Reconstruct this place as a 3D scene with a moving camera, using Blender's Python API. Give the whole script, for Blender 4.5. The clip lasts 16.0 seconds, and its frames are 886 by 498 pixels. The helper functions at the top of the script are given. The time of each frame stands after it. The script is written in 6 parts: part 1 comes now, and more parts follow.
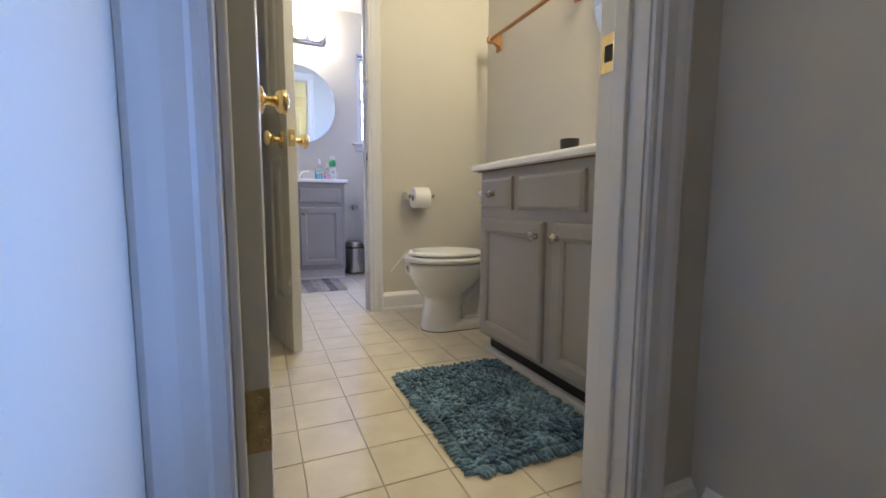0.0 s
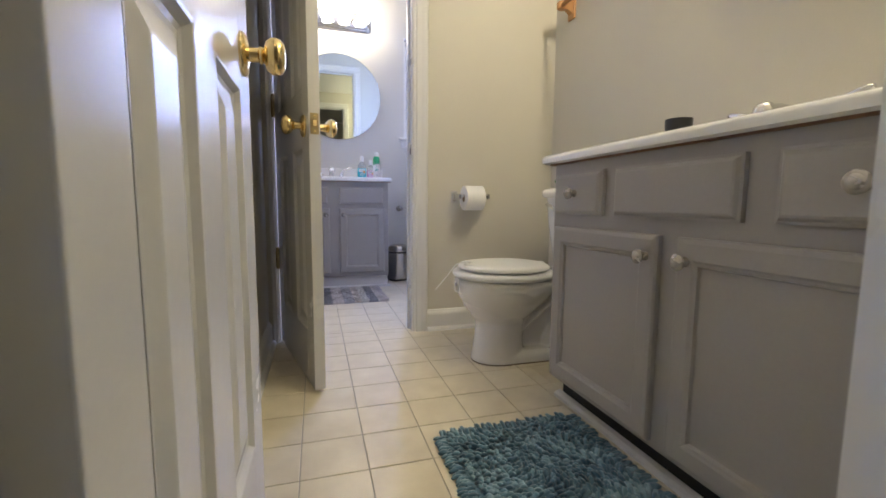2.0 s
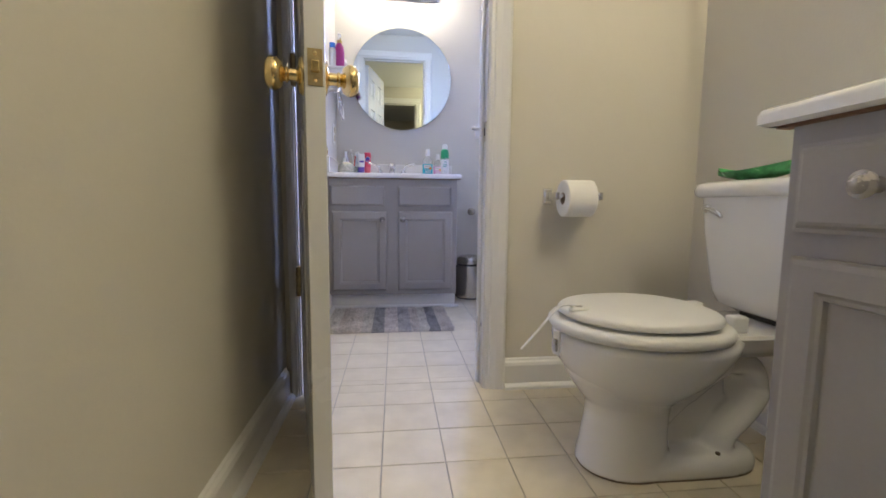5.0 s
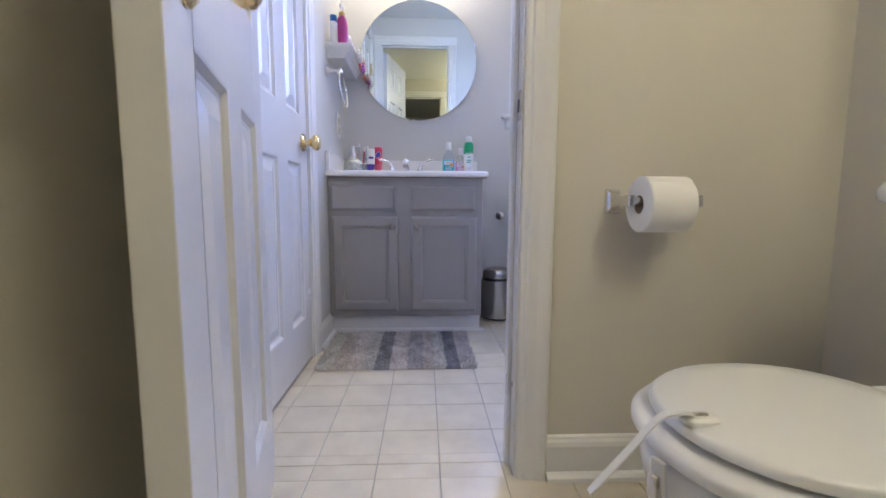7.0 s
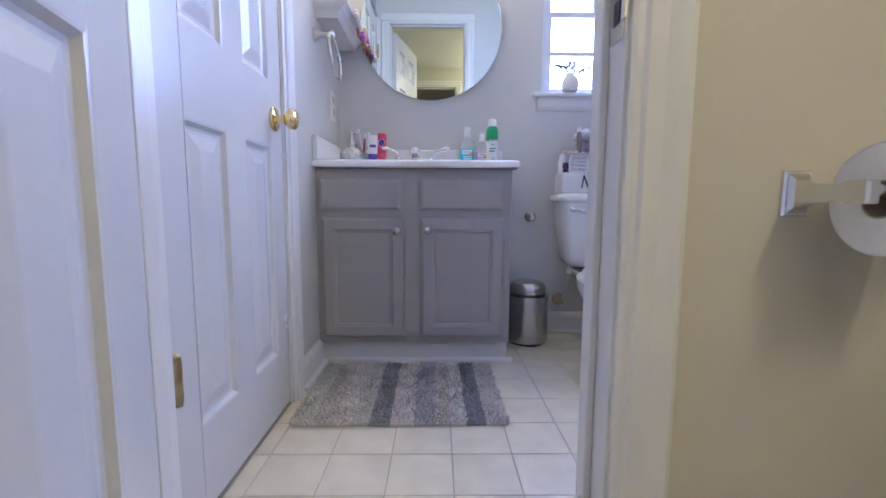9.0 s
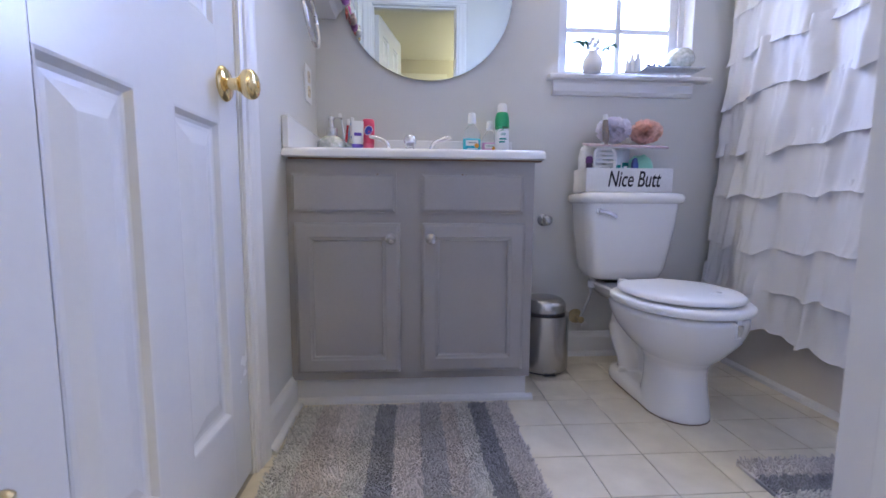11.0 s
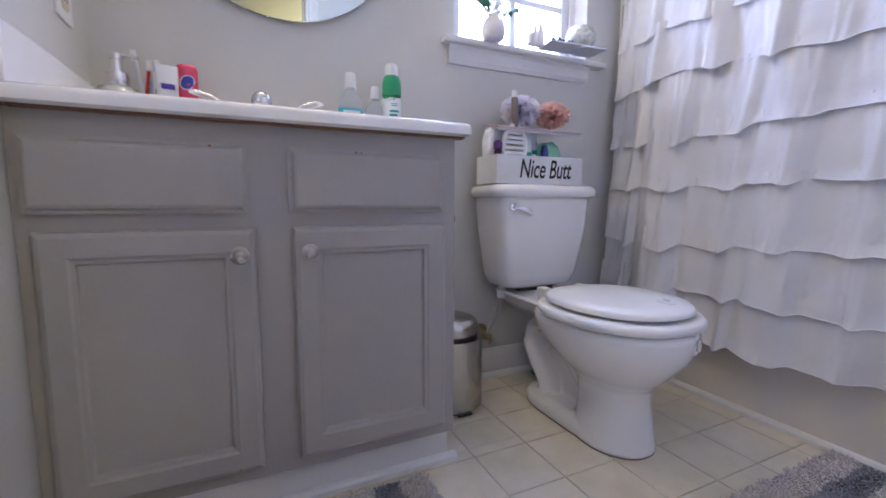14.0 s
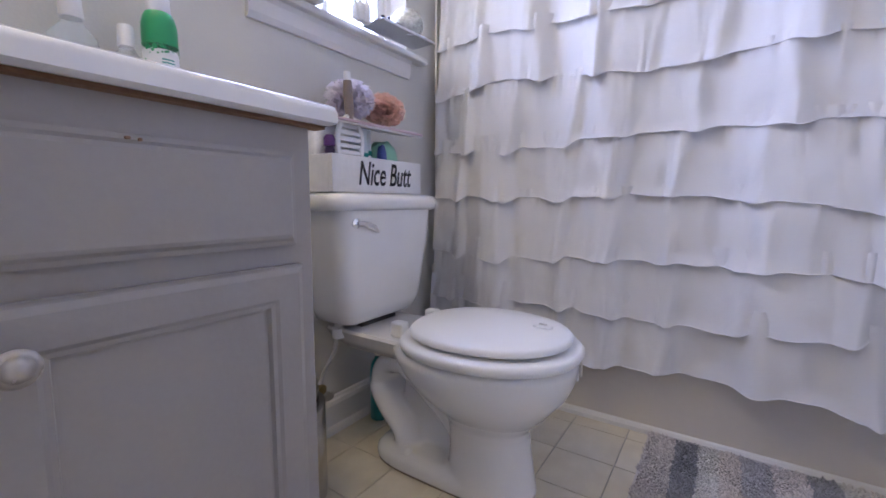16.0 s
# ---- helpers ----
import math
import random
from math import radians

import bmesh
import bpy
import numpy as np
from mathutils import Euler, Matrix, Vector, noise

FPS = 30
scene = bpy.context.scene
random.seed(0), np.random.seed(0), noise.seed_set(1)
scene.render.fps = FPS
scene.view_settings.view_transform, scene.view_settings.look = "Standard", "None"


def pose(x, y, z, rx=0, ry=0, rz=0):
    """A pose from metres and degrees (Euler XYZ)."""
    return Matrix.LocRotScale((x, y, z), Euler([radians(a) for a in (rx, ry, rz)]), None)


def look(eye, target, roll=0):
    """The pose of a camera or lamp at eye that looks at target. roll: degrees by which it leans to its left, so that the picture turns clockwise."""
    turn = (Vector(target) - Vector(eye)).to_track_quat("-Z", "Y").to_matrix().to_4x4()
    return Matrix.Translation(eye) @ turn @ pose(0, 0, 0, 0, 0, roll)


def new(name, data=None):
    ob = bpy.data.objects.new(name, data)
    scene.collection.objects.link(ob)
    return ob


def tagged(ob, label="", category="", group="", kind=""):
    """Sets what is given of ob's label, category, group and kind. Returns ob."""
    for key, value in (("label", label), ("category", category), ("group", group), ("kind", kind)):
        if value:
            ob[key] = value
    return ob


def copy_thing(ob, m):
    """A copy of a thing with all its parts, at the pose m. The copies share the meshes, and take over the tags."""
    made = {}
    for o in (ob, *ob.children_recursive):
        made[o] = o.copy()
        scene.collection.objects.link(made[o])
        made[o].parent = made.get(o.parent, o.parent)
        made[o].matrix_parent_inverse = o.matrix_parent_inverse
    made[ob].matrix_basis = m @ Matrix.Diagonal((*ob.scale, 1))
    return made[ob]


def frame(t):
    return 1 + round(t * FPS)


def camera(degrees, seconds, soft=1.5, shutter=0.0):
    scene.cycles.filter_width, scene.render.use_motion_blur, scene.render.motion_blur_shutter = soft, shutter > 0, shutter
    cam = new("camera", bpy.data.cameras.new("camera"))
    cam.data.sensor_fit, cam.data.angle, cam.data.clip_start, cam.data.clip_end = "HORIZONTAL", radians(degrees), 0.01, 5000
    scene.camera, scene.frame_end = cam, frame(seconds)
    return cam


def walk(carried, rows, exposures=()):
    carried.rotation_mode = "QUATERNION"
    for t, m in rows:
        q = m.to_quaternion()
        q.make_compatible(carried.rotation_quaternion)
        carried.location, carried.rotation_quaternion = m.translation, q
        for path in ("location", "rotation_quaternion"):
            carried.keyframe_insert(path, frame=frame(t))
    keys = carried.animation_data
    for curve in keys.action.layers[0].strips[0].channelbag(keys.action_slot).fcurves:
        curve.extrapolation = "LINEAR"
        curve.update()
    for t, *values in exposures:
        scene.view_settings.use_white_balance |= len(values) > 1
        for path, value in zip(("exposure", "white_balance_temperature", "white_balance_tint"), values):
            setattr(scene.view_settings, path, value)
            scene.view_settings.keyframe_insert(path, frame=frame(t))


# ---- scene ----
cam = camera(93.0, 16.0, 1.6, 0.3)
PATH = [
    (0, (0.341, 0.173, 0.807), (1.131, 1.999, 0.6), 0.3),
    (0.5, (0.378, 0.276, 0.807), (1.113, 2.124, 0.597), 0.4),
    (1, (0.42, 0.394, 0.811), (1.099, 2.263, 0.6), 0.45),
    (1.5, (0.463, 0.529, 0.816), (1.086, 2.418, 0.606), 0.4),
    (2, (0.499, 0.66, 0.822), (1.073, 2.564, 0.611), 0.45),
    (2.5, (0.538, 0.788, 0.828), (1.06, 2.707, 0.619), 0.55),
    (3, (0.58, 0.911, 0.832), (1.045, 2.845, 0.623), 0.6),
    (3.5, (0.618, 1.033, 0.83), (1.023, 2.981, 0.626), 0.6),
    (4, (0.643, 1.167, 0.825), (0.983, 3.128, 0.623), 0.55),
    (4.5, (0.66, 1.309, 0.825), (0.94, 3.279, 0.622), 0.55),
    (7, (0.797, 2.025, 0.86), (0.884, 4.012, 0.649), 0.3),
    (7.5, (0.808, 2.175, 0.862), (0.875, 4.162, 0.65), 0.3),
    (8, (0.811, 2.324, 0.864), (0.861, 4.312, 0.647), 0.25),
    (8.5, (0.806, 2.467, 0.862), (0.841, 4.455, 0.645), 0.25),
    (9, (0.796, 2.607, 0.854), (0.821, 4.595, 0.64), 0.25),
    (11.5, (0.654, 3.152, 0.851), (0.861, 5.131, 0.645), 0.3),
    (12, (0.635, 3.246, 0.854), (0.934, 5.212, 0.641), 0.2),
    (12.5, (0.62, 3.337, 0.857), (1.024, 5.284, 0.642), 0.2),
    (13, (0.61, 3.428, 0.86), (1.137, 5.345, 0.641), 0.2),
    (13.5, (0.606, 3.523, 0.855), (1.256, 5.402, 0.634), 0.25),
    (14, (0.61, 3.638, 0.84), (1.444, 5.45, 0.625), 0.15),
    (14.5, (0.625, 3.758, 0.832), (1.67, 5.456, 0.617), 0.4),
    (15, (0.645, 3.875, 0.842), (1.906, 5.413, 0.627), 0.45),
    (15.5, (0.65, 3.996, 0.862), (2.122, 5.333, 0.648), 0.25),
    (16, (0.641, 4.122, 0.893), (2.293, 5.223, 0.673), 0.2),
]
walk(cam, [(t, look(eye, target, roll)) for t, eye, target, roll in PATH], [(0, 0.03, 6150, 10), (1, 0.03, 6150, 10), (2.5, 0.0, 6150, 10), (4.5, -0.02, 6200, 10), (7, -0.1, 5950, 10), (9, -0.14, 5850, 10), (11.5, -0.06, 6100, 10), (13.5, -0.05, 6450, 10), (16, -0.12, 6750, 10)])

# ---------------------------------------------------------------- light
world = bpy.data.worlds.new("sky")
scene.world = world
world.use_nodes = True
wn = world.node_tree.nodes
sky = wn.new("ShaderNodeTexSky")
sky.sky_type, sky.sun_disc = "NISHITA", False
sky.sun_elevation, sky.sun_rotation = radians(50), radians(200)
world.node_tree.links.new(sky.outputs[0], wn["Background"].inputs[0])
wn["Background"].inputs[1].default_value = 0.06
scene.view_settings.exposure = 0.0


def area(name, m, sx, sy, watts, colour):
    d = bpy.data.lights.new(name, "AREA")
    d.shape, d.size, d.size_y, d.energy, d.color = "RECTANGLE", sx, sy, watts, colour
    ob = new(name, d)
    ob.matrix_world = m
    return ob


def bulb_light(name, at, watts, colour, radius):
    d = bpy.data.lights.new(name, "POINT")
    d.energy, d.color, d.shadow_soft_size = watts, colour, radius
    ob = new(name, d)
    ob.location = at
    return ob


DAY = (0.37, 0.48, 1.0)
WARM = (1.0, 0.88, 0.60)
NEUTRAL = (1.0, 0.82, 0.58)
# daylight that enters by the window over the toilet, and by the landing's window
area("window_daylight", look((1.82, 5.53, 2.08), (0.8, 3.3, 1.2)), 0.66, 1.0, 44, DAY).data.spread = radians(124)
area("landing_daylight", look((3.15, -0.58, 1.5), (0.19, 0.52, 1.0)), 0.4, 1.2, 3.3, (0.25, 0.45, 1.0)).data.spread = radians(16)


# ---------------------------------------------------------------- materials
def material(name):
    m = bpy.data.materials.new(name)
    m.use_nodes = True
    n, l = m.node_tree.nodes, m.node_tree.links
    return m, n, l, n["Principled BSDF"]


def paint(name, colour, rough=0.5, spread=0.06, big=1.6, grain=180.0, bump=0.04, metal=0.0, coat=0.0, detail=None, spec=0.5):
    """A surface with slow stains, fine grain and a slight relief."""
    m, n, l, p = material(name)
    tc = n.new("ShaderNodeTexCoord")
    n1, n2 = n.new("ShaderNodeTexNoise"), n.new("ShaderNodeTexNoise")
    n1.inputs["Scale"].default_value, n1.inputs["Detail"].default_value = big, 5
    n2.inputs["Scale"].default_value, n2.inputs["Detail"].default_value = grain, 3
    l.new(tc.outputs["Object"], n1.inputs["Vector"])
    l.new(tc.outputs["Object"], n2.inputs["Vector"])
    mix = n.new("ShaderNodeMath")
    mix.operation = "MULTIPLY_ADD"
    l.new(n2.outputs["Fac"], mix.inputs[0])
    mix.inputs[1].default_value = 0.35
    l.new(n1.outputs["Fac"], mix.inputs[2])
    ramp = n.new("ShaderNodeValToRGB")
    lo = [max(0, c * (1 - spread)) for c in colour]
    hi = [min(1, c * (1 + spread)) for c in colour]
    ramp.color_ramp.elements[0].position, ramp.color_ramp.elements[0].color = 0.4, (*lo, 1)
    ramp.color_ramp.elements[1].position, ramp.color_ramp.elements[1].color = 0.95, (*hi, 1)
    l.new(mix.outputs[0], ramp.inputs[0])
    l.new(ramp.outputs[0], p.inputs["Base Color"])
    rr = n.new("ShaderNodeMapRange")
    rr.inputs["To Min"].default_value, rr.inputs["To Max"].default_value = max(0.02, rough - 0.08), min(1, rough + 0.08)
    l.new(n1.outputs["Fac"], rr.inputs["Value"])
    l.new(rr.outputs[0], p.inputs["Roughness"])
    p.inputs["Metallic"].default_value = metal
    p.inputs["Coat Weight"].default_value = coat
    p.inputs["Coat Roughness"].default_value = 0.08
    p.inputs["Specular IOR Level"].default_value = spec
    if bump:
        b = n.new("ShaderNodeBump")
        b.inputs["Strength"].default_value, b.inputs["Distance"].default_value = bump, 0.004
        l.new(n2.outputs["Fac"], b.inputs["Height"])
        l.new(b.outputs[0], p.inputs["Normal"])
    return m


def tile_vinyl():
    """Cream tiles with faint grey-brown marbling, each one a little different."""
    m, n, l, p = material("cream_tile")
    tc, oi = n.new("ShaderNodeTexCoord"), n.new("ShaderNodeObjectInfo")
    geo = n.new("ShaderNodeNewGeometry")
    off = n.new("ShaderNodeVectorMath")
    off.operation = "SCALE"
    comb = n.new("ShaderNodeCombineXYZ")
    l.new(oi.outputs["Random"], comb.inputs[0])
    l.new(oi.outputs["Random"], comb.inputs[2])
    l.new(comb.outputs[0], off.inputs[0])
    off.inputs["Scale"].default_value = 37.0
    add = n.new("ShaderNodeVectorMath")
    l.new(geo.outputs["Position"], add.inputs[0])
    l.new(off.outputs[0], add.inputs[1])
    vein, cloud = n.new("ShaderNodeTexNoise"), n.new("ShaderNodeTexNoise")
    vein.inputs["Scale"].default_value, vein.inputs["Detail"].default_value, vein.inputs["Distortion"].default_value = 5.0, 8, 1.6
    cloud.inputs["Scale"].default_value, cloud.inputs["Detail"].default_value = 9.0, 4
    l.new(add.outputs[0], vein.inputs["Vector"])
    l.new(add.outputs[0], cloud.inputs["Vector"])
    r1 = n.new("ShaderNodeValToRGB")
    e = r1.color_ramp.elements
    e[0].position, e[0].color = 0.46, (0, 0, 0, 1)
    e[1].position, e[1].color = 0.5, (1, 1, 1, 1)
    e2 = e.new(0.54)
    e2.color = (0, 0, 0, 1)
    l.new(vein.outputs["Fac"], r1.inputs[0])
    mul = n.new("ShaderNodeMath")
    mul.operation = "MULTIPLY"
    l.new(r1.outputs[0], mul.inputs[0])
    l.new(cloud.outputs["Fac"], mul.inputs[1])
    mx = n.new("ShaderNodeMix")
    mx.data_type = "RGBA"
    base = n.new("ShaderNodeValToRGB")
    base.color_ramp.elements[0].position, base.color_ramp.elements[0].color = 0.3, (0.64, 0.57, 0.43, 1)
    base.color_ramp.elements[1].position, base.color_ramp.elements[1].color = 0.7, (0.75, 0.68, 0.53, 1)
    l.new(cloud.outputs["Fac"], base.inputs[0])
    sc = n.new("ShaderNodeMath")
    sc.operation = "MULTIPLY"
    sc.inputs[1].default_value = 0.045
    l.new(mul.outputs[0], sc.inputs[0])
    l.new(sc.outputs[0], mx.inputs["Factor"])
    l.new(base.outputs[0], mx.inputs["A"])
    mx.inputs["B"].default_value = (0.42, 0.37, 0.3, 1)
    l.new(mx.outputs["Result"], p.inputs["Base Color"])
    rr = n.new("ShaderNodeMapRange")
    rr.inputs["To Min"].default_value, rr.inputs["To Max"].default_value = 0.27, 0.37
    l.new(cloud.outputs["Fac"], rr.inputs["Value"])
    l.new(rr.outputs[0], p.inputs["Roughness"])
    b = n.new("ShaderNodeBump")
    b.inputs["Strength"].default_value, b.inputs["Distance"].default_value = 0.04, 0.003
    l.new(cloud.outputs["Fac"], b.inputs["Height"])
    l.new(b.outputs[0], p.inputs["Normal"])
    return m


def plain_glass(name, tint=(1, 1, 1), rough=0.0):
    m, n, l, p = material(name)
    p.inputs["Base Color"].default_value = (*tint, 1)
    p.inputs["Transmission Weight"].default_value = 1
    p.inputs["Roughness"].default_value = rough
    p.inputs["IOR"].default_value = 1.45
    return m


def see_through(name, colour, body, rough=0.08):
    """Thin clear plastic: mostly lets the light pass, with a glossy skin."""
    m, n, l, p = material(name)
    p.inputs["Base Color"].default_value = (*colour, 1)
    p.inputs["Roughness"].default_value = rough
    tr, mx = n.new("ShaderNodeBsdfTransparent"), n.new("ShaderNodeMixShader")
    tr.inputs[0].default_value = (*[0.5 + 0.5 * c for c in colour], 1)
    mx.inputs[0].default_value = body
    l.new(tr.outputs[0], mx.inputs[1])
    l.new(p.outputs[0], mx.inputs[2])
    l.new(mx.outputs[0], n["Material Output"].inputs["Surface"])
    return m


def net(name, colour):
    """Fine net: light comes through it from behind."""
    m, n, l, p = material(name)
    p.inputs["Base Color"].default_value = (*colour, 1)
    p.inputs["Roughness"].default_value = 0.8
    tr, mx = n.new("ShaderNodeBsdfTranslucent"), n.new("ShaderNodeMixShader")
    tr.inputs[0].default_value = (*colour, 1)
    mx.inputs[0].default_value = 0.5
    l.new(p.outputs[0], mx.inputs[1])
    l.new(tr.outputs[0], mx.inputs[2])
    l.new(mx.outputs[0], n["Material Output"].inputs["Surface"])
    return m


def metal(name, colour, rough):
    return paint(name, colour, rough, 0.05, 6, 320, 0.02, 1.0)


def glow(name, colour, strength):
    m, n, l, p = material(name)
    p.inputs["Emission Color"].default_value = (*colour, 1)
    p.inputs["Emission Strength"].default_value = strength
    p.inputs["Base Color"].default_value = (*colour, 1)
    return m


def island_colours(name, colours, rough=0.9, noise_scale=4.0):
    """Tufts: a colour for each tuft, drifting in patches over the mat."""
    m, n, l, p = material(name)
    geo, tc, nz = n.new("ShaderNodeNewGeometry"), n.new("ShaderNodeTexCoord"), n.new("ShaderNodeTexNoise")
    nz.inputs["Scale"].default_value = noise_scale
    l.new(tc.outputs["Object"], nz.inputs["Vector"])
    ma = n.new("ShaderNodeMath")
    ma.operation = "MULTIPLY_ADD"
    l.new(geo.outputs["Random Per Island"], ma.inputs[0])
    ma.inputs[1].default_value = 0.55
    sub = n.new("ShaderNodeMath")
    sub.operation = "MULTIPLY_ADD"
    l.new(nz.outputs["Fac"], sub.inputs[0])
    sub.inputs[1].default_value, sub.inputs[2].default_value = 1.3, -0.42
    l.new(sub.outputs[0], ma.inputs[2])
    r = n.new("ShaderNodeValToRGB")
    for i, c in enumerate(colours):
        e = r.color_ramp.elements[i] if i < 2 else r.color_ramp.elements.new(1)
        e.color = (*c, 1)
    for i, e in enumerate(r.color_ramp.elements):
        e.position = i / (len(colours) - 1)
    l.new(ma.outputs[0], r.inputs[0])
    l.new(r.outputs[0], p.inputs["Base Color"])
    p.inputs["Roughness"].default_value = rough
    p.inputs["Sheen Weight"].default_value = 0.4
    fine = n.new("ShaderNodeTexNoise")
    fine.inputs["Scale"].default_value = 500
    l.new(tc.outputs["Object"], fine.inputs["Vector"])
    b = n.new("ShaderNodeBump")
    b.inputs["Strength"].default_value, b.inputs["Distance"].default_value = 0.5, 0.003
    l.new(fine.outputs["Fac"], b.inputs["Height"])
    l.new(b.outputs[0], p.inputs["Normal"])
    return m


def striped_pile():
    """Bands of grey, beige, pale green and slate across the mat's length."""
    m, n, l, p = material("striped_pile")
    tc, sep = n.new("ShaderNodeTexCoord"), n.new("ShaderNodeSeparateXYZ")
    nz, geo = n.new("ShaderNodeTexNoise"), n.new("ShaderNodeNewGeometry")
    nz.inputs["Scale"].default_value = 40
    l.new(tc.outputs["Object"], sep.inputs[0])
    l.new(tc.outputs["Object"], nz.inputs["Vector"])
    a = n.new("ShaderNodeMath")
    a.operation = "MULTIPLY_ADD"
    a.inputs[1].default_value = 1 / 0.86
    a.inputs[2].default_value = 0.5
    w = n.new("ShaderNodeMath")
    w.operation = "MULTIPLY_ADD"
    w.inputs[1].default_value, w.inputs[2].default_value = 0.03, -0.015
    l.new(nz.outputs["Fac"], w.inputs[0])
    s = n.new("ShaderNodeMath")
    l.new(sep.outputs[0], s.inputs[0])
    l.new(w.outputs[0], s.inputs[1])
    l.new(s.outputs[0], a.inputs[0])
    r = n.new("ShaderNodeValToRGB")
    r.color_ramp.interpolation = "CONSTANT"
    bands = [(0, (0.54, 0.52, 0.47)), (0.1, (0.50, 0.45, 0.41)), (0.2, (0.58, 0.53, 0.49)), (0.28, (0.52, 0.50, 0.46)), (0.36, (0.27, 0.265, 0.275)),
             (0.45, (0.58, 0.53, 0.50)), (0.56, (0.38, 0.37, 0.375)), (0.66, (0.52, 0.47, 0.43)), (0.73, (0.56, 0.54, 0.50)), (0.80, (0.225, 0.225, 0.24)), (0.88, (0.50, 0.46, 0.43))]
    for i, (pos, c) in enumerate(bands):
        e = r.color_ramp.elements[i] if i < 2 else r.color_ramp.elements.new(pos)
        e.position, e.color = pos, (*c, 1)
    l.new(a.outputs[0], r.inputs[0])
    hv = n.new("ShaderNodeHueSaturation")
    l.new(r.outputs[0], hv.inputs["Color"])
    vr = n.new("ShaderNodeMapRange")
    vr.inputs["To Min"].default_value, vr.inputs["To Max"].default_value = 0.9, 1.4
    l.new(geo.outputs["Random Per Island"], vr.inputs["Value"])
    l.new(vr.outputs[0], hv.inputs["Value"])
    l.new(hv.outputs[0], p.inputs["Base Color"])
    p.inputs["Roughness"].default_value = 0.95
    p.inputs["Sheen Weight"].default_value = 0.3
    return m


def cloth():
    m, n, l, p = material("curtain_cloth")
    p.inputs["Base Color"].default_value = (0.77, 0.76, 0.76, 1)
    p.inputs["Roughness"].default_value = 0.85
    p.inputs["Sheen Weight"].default_value = 0.2
    tr, mx = n.new("ShaderNodeBsdfTranslucent"), n.new("ShaderNodeMixShader")
    tr.inputs[0].default_value = (0.85, 0.84, 0.82, 1)
    mx.inputs[0].default_value = 0.18
    tc, w, nz = n.new("ShaderNodeTexCoord"), n.new("ShaderNodeTexNoise"), n.new("ShaderNodeTexNoise")
    w.inputs["Scale"].default_value, w.inputs["Detail"].default_value = 9, 6
    nz.inputs["Scale"].default_value = 900
    l.new(tc.outputs["Object"], w.inputs["Vector"])
    l.new(tc.outputs["Object"], nz.inputs["Vector"])
    b, b2 = n.new("ShaderNodeBump"), n.new("ShaderNodeBump")
    b.inputs["Strength"].default_value, b.inputs["Distance"].default_value = 0.25, 0.02
    b2.inputs["Strength"].default_value, b2.inputs["Distance"].default_value = 0.15, 0.002
    l.new(w.outputs["Fac"], b.inputs["Height"])
    l.new(nz.outputs["Fac"], b2.inputs["Height"])
    l.new(b.outputs[0], b2.inputs["Normal"])
    l.new(b2.outputs[0], p.inputs["Normal"])
    out = n["Material Output"]
    l.new(p.outputs[0], mx.inputs[1])
    l.new(tr.outputs[0], mx.inputs[2])
    l.new(mx.outputs[0], out.inputs["Surface"])
    return m


WALL = paint("greige_wall_paint", (0.60, 0.57, 0.50), 0.55, 0.03, 1.2, 120, 0.10)
BATHWALL = paint("pale_grey_wall_paint", (0.62, 0.61, 0.572), 0.5, 0.03, 1.2, 120, 0.10)
CEIL = paint("ceiling_paint", (0.80, 0.79, 0.76), 0.8, 0.03, 1.2, 90, 0.15)
TRIM = paint("white_trim_paint", (0.73, 0.72, 0.70), 0.3, 0.03, 2.5, 60, 0.03)
DOORW = paint("white_door_paint", (0.66, 0.66, 0.66), 0.24, 0.03, 2.0, 70, 0.05)
GREY = paint("grey_cabinet_paint", (0.355, 0.335, 0.315), 0.42, 0.06, 2.5, 90, 0.08)
CHIP = paint("bare_board", (0.25, 0.14, 0.08), 0.8, 0.2, 30)
KNOBW = paint("pale_knob_paint", (0.46, 0.43, 0.40), 0.26, 0.12, 30, 120, 0.0, 0.55)
# near-black: shade painted into the toe recess and slots; also the mirrors' backing
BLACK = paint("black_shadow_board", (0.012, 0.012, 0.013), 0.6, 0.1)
MARBLE = paint("white_cultured_marble", (0.83, 0.82, 0.80), 0.16, 0.02, 3, 60, 0.0, coat=0.3)
CERAMIC = paint("white_porcelain", (0.80, 0.79, 0.77), 0.1, 0.015, 3, 40, 0.0, coat=0.6)
BONE = paint("bone_enamel", (0.70, 0.65, 0.58), 0.2, 0.03, 3, 40, 0.0, coat=0.4)
PLASTW = paint("white_plastic", (0.80, 0.80, 0.79), 0.3, 0.02)
BRASS = metal("polished_brass", (0.88, 0.69, 0.35), 0.14)
CHROME = metal("chrome", (0.75, 0.75, 0.77), 0.1)
OLDBRASS = paint("worn_brass", (0.45, 0.36, 0.2), 0.35, 0.3, 30, 200, 0.1, 1.0)
NICKEL = metal("satin_nickel", (0.62, 0.60, 0.57), 0.28)
STEEL = metal("brushed_steel", (0.50, 0.49, 0.47), 0.24)
OAK = paint("honey_oak", (0.42, 0.20, 0.06), 0.35, 0.2, 9, 200, 0.1)
TILE = tile_vinyl()
GROUT = paint("grey_joint", (0.42, 0.385, 0.33), 0.8, 0.15, 5, 200, 0.1)
CLOTH = cloth()
# one blue, with the pile's highlights and dark crevices put into its tuft colours
BLUEPILE = island_colours("teal_chenille", [(0.012, 0.04, 0.07), (0.05, 0.125, 0.19), (0.13, 0.25, 0.34), (0.30, 0.45, 0.55)], 0.85, 5.5)
STRIPES = striped_pile()
GLASS = plain_glass("window_glass")
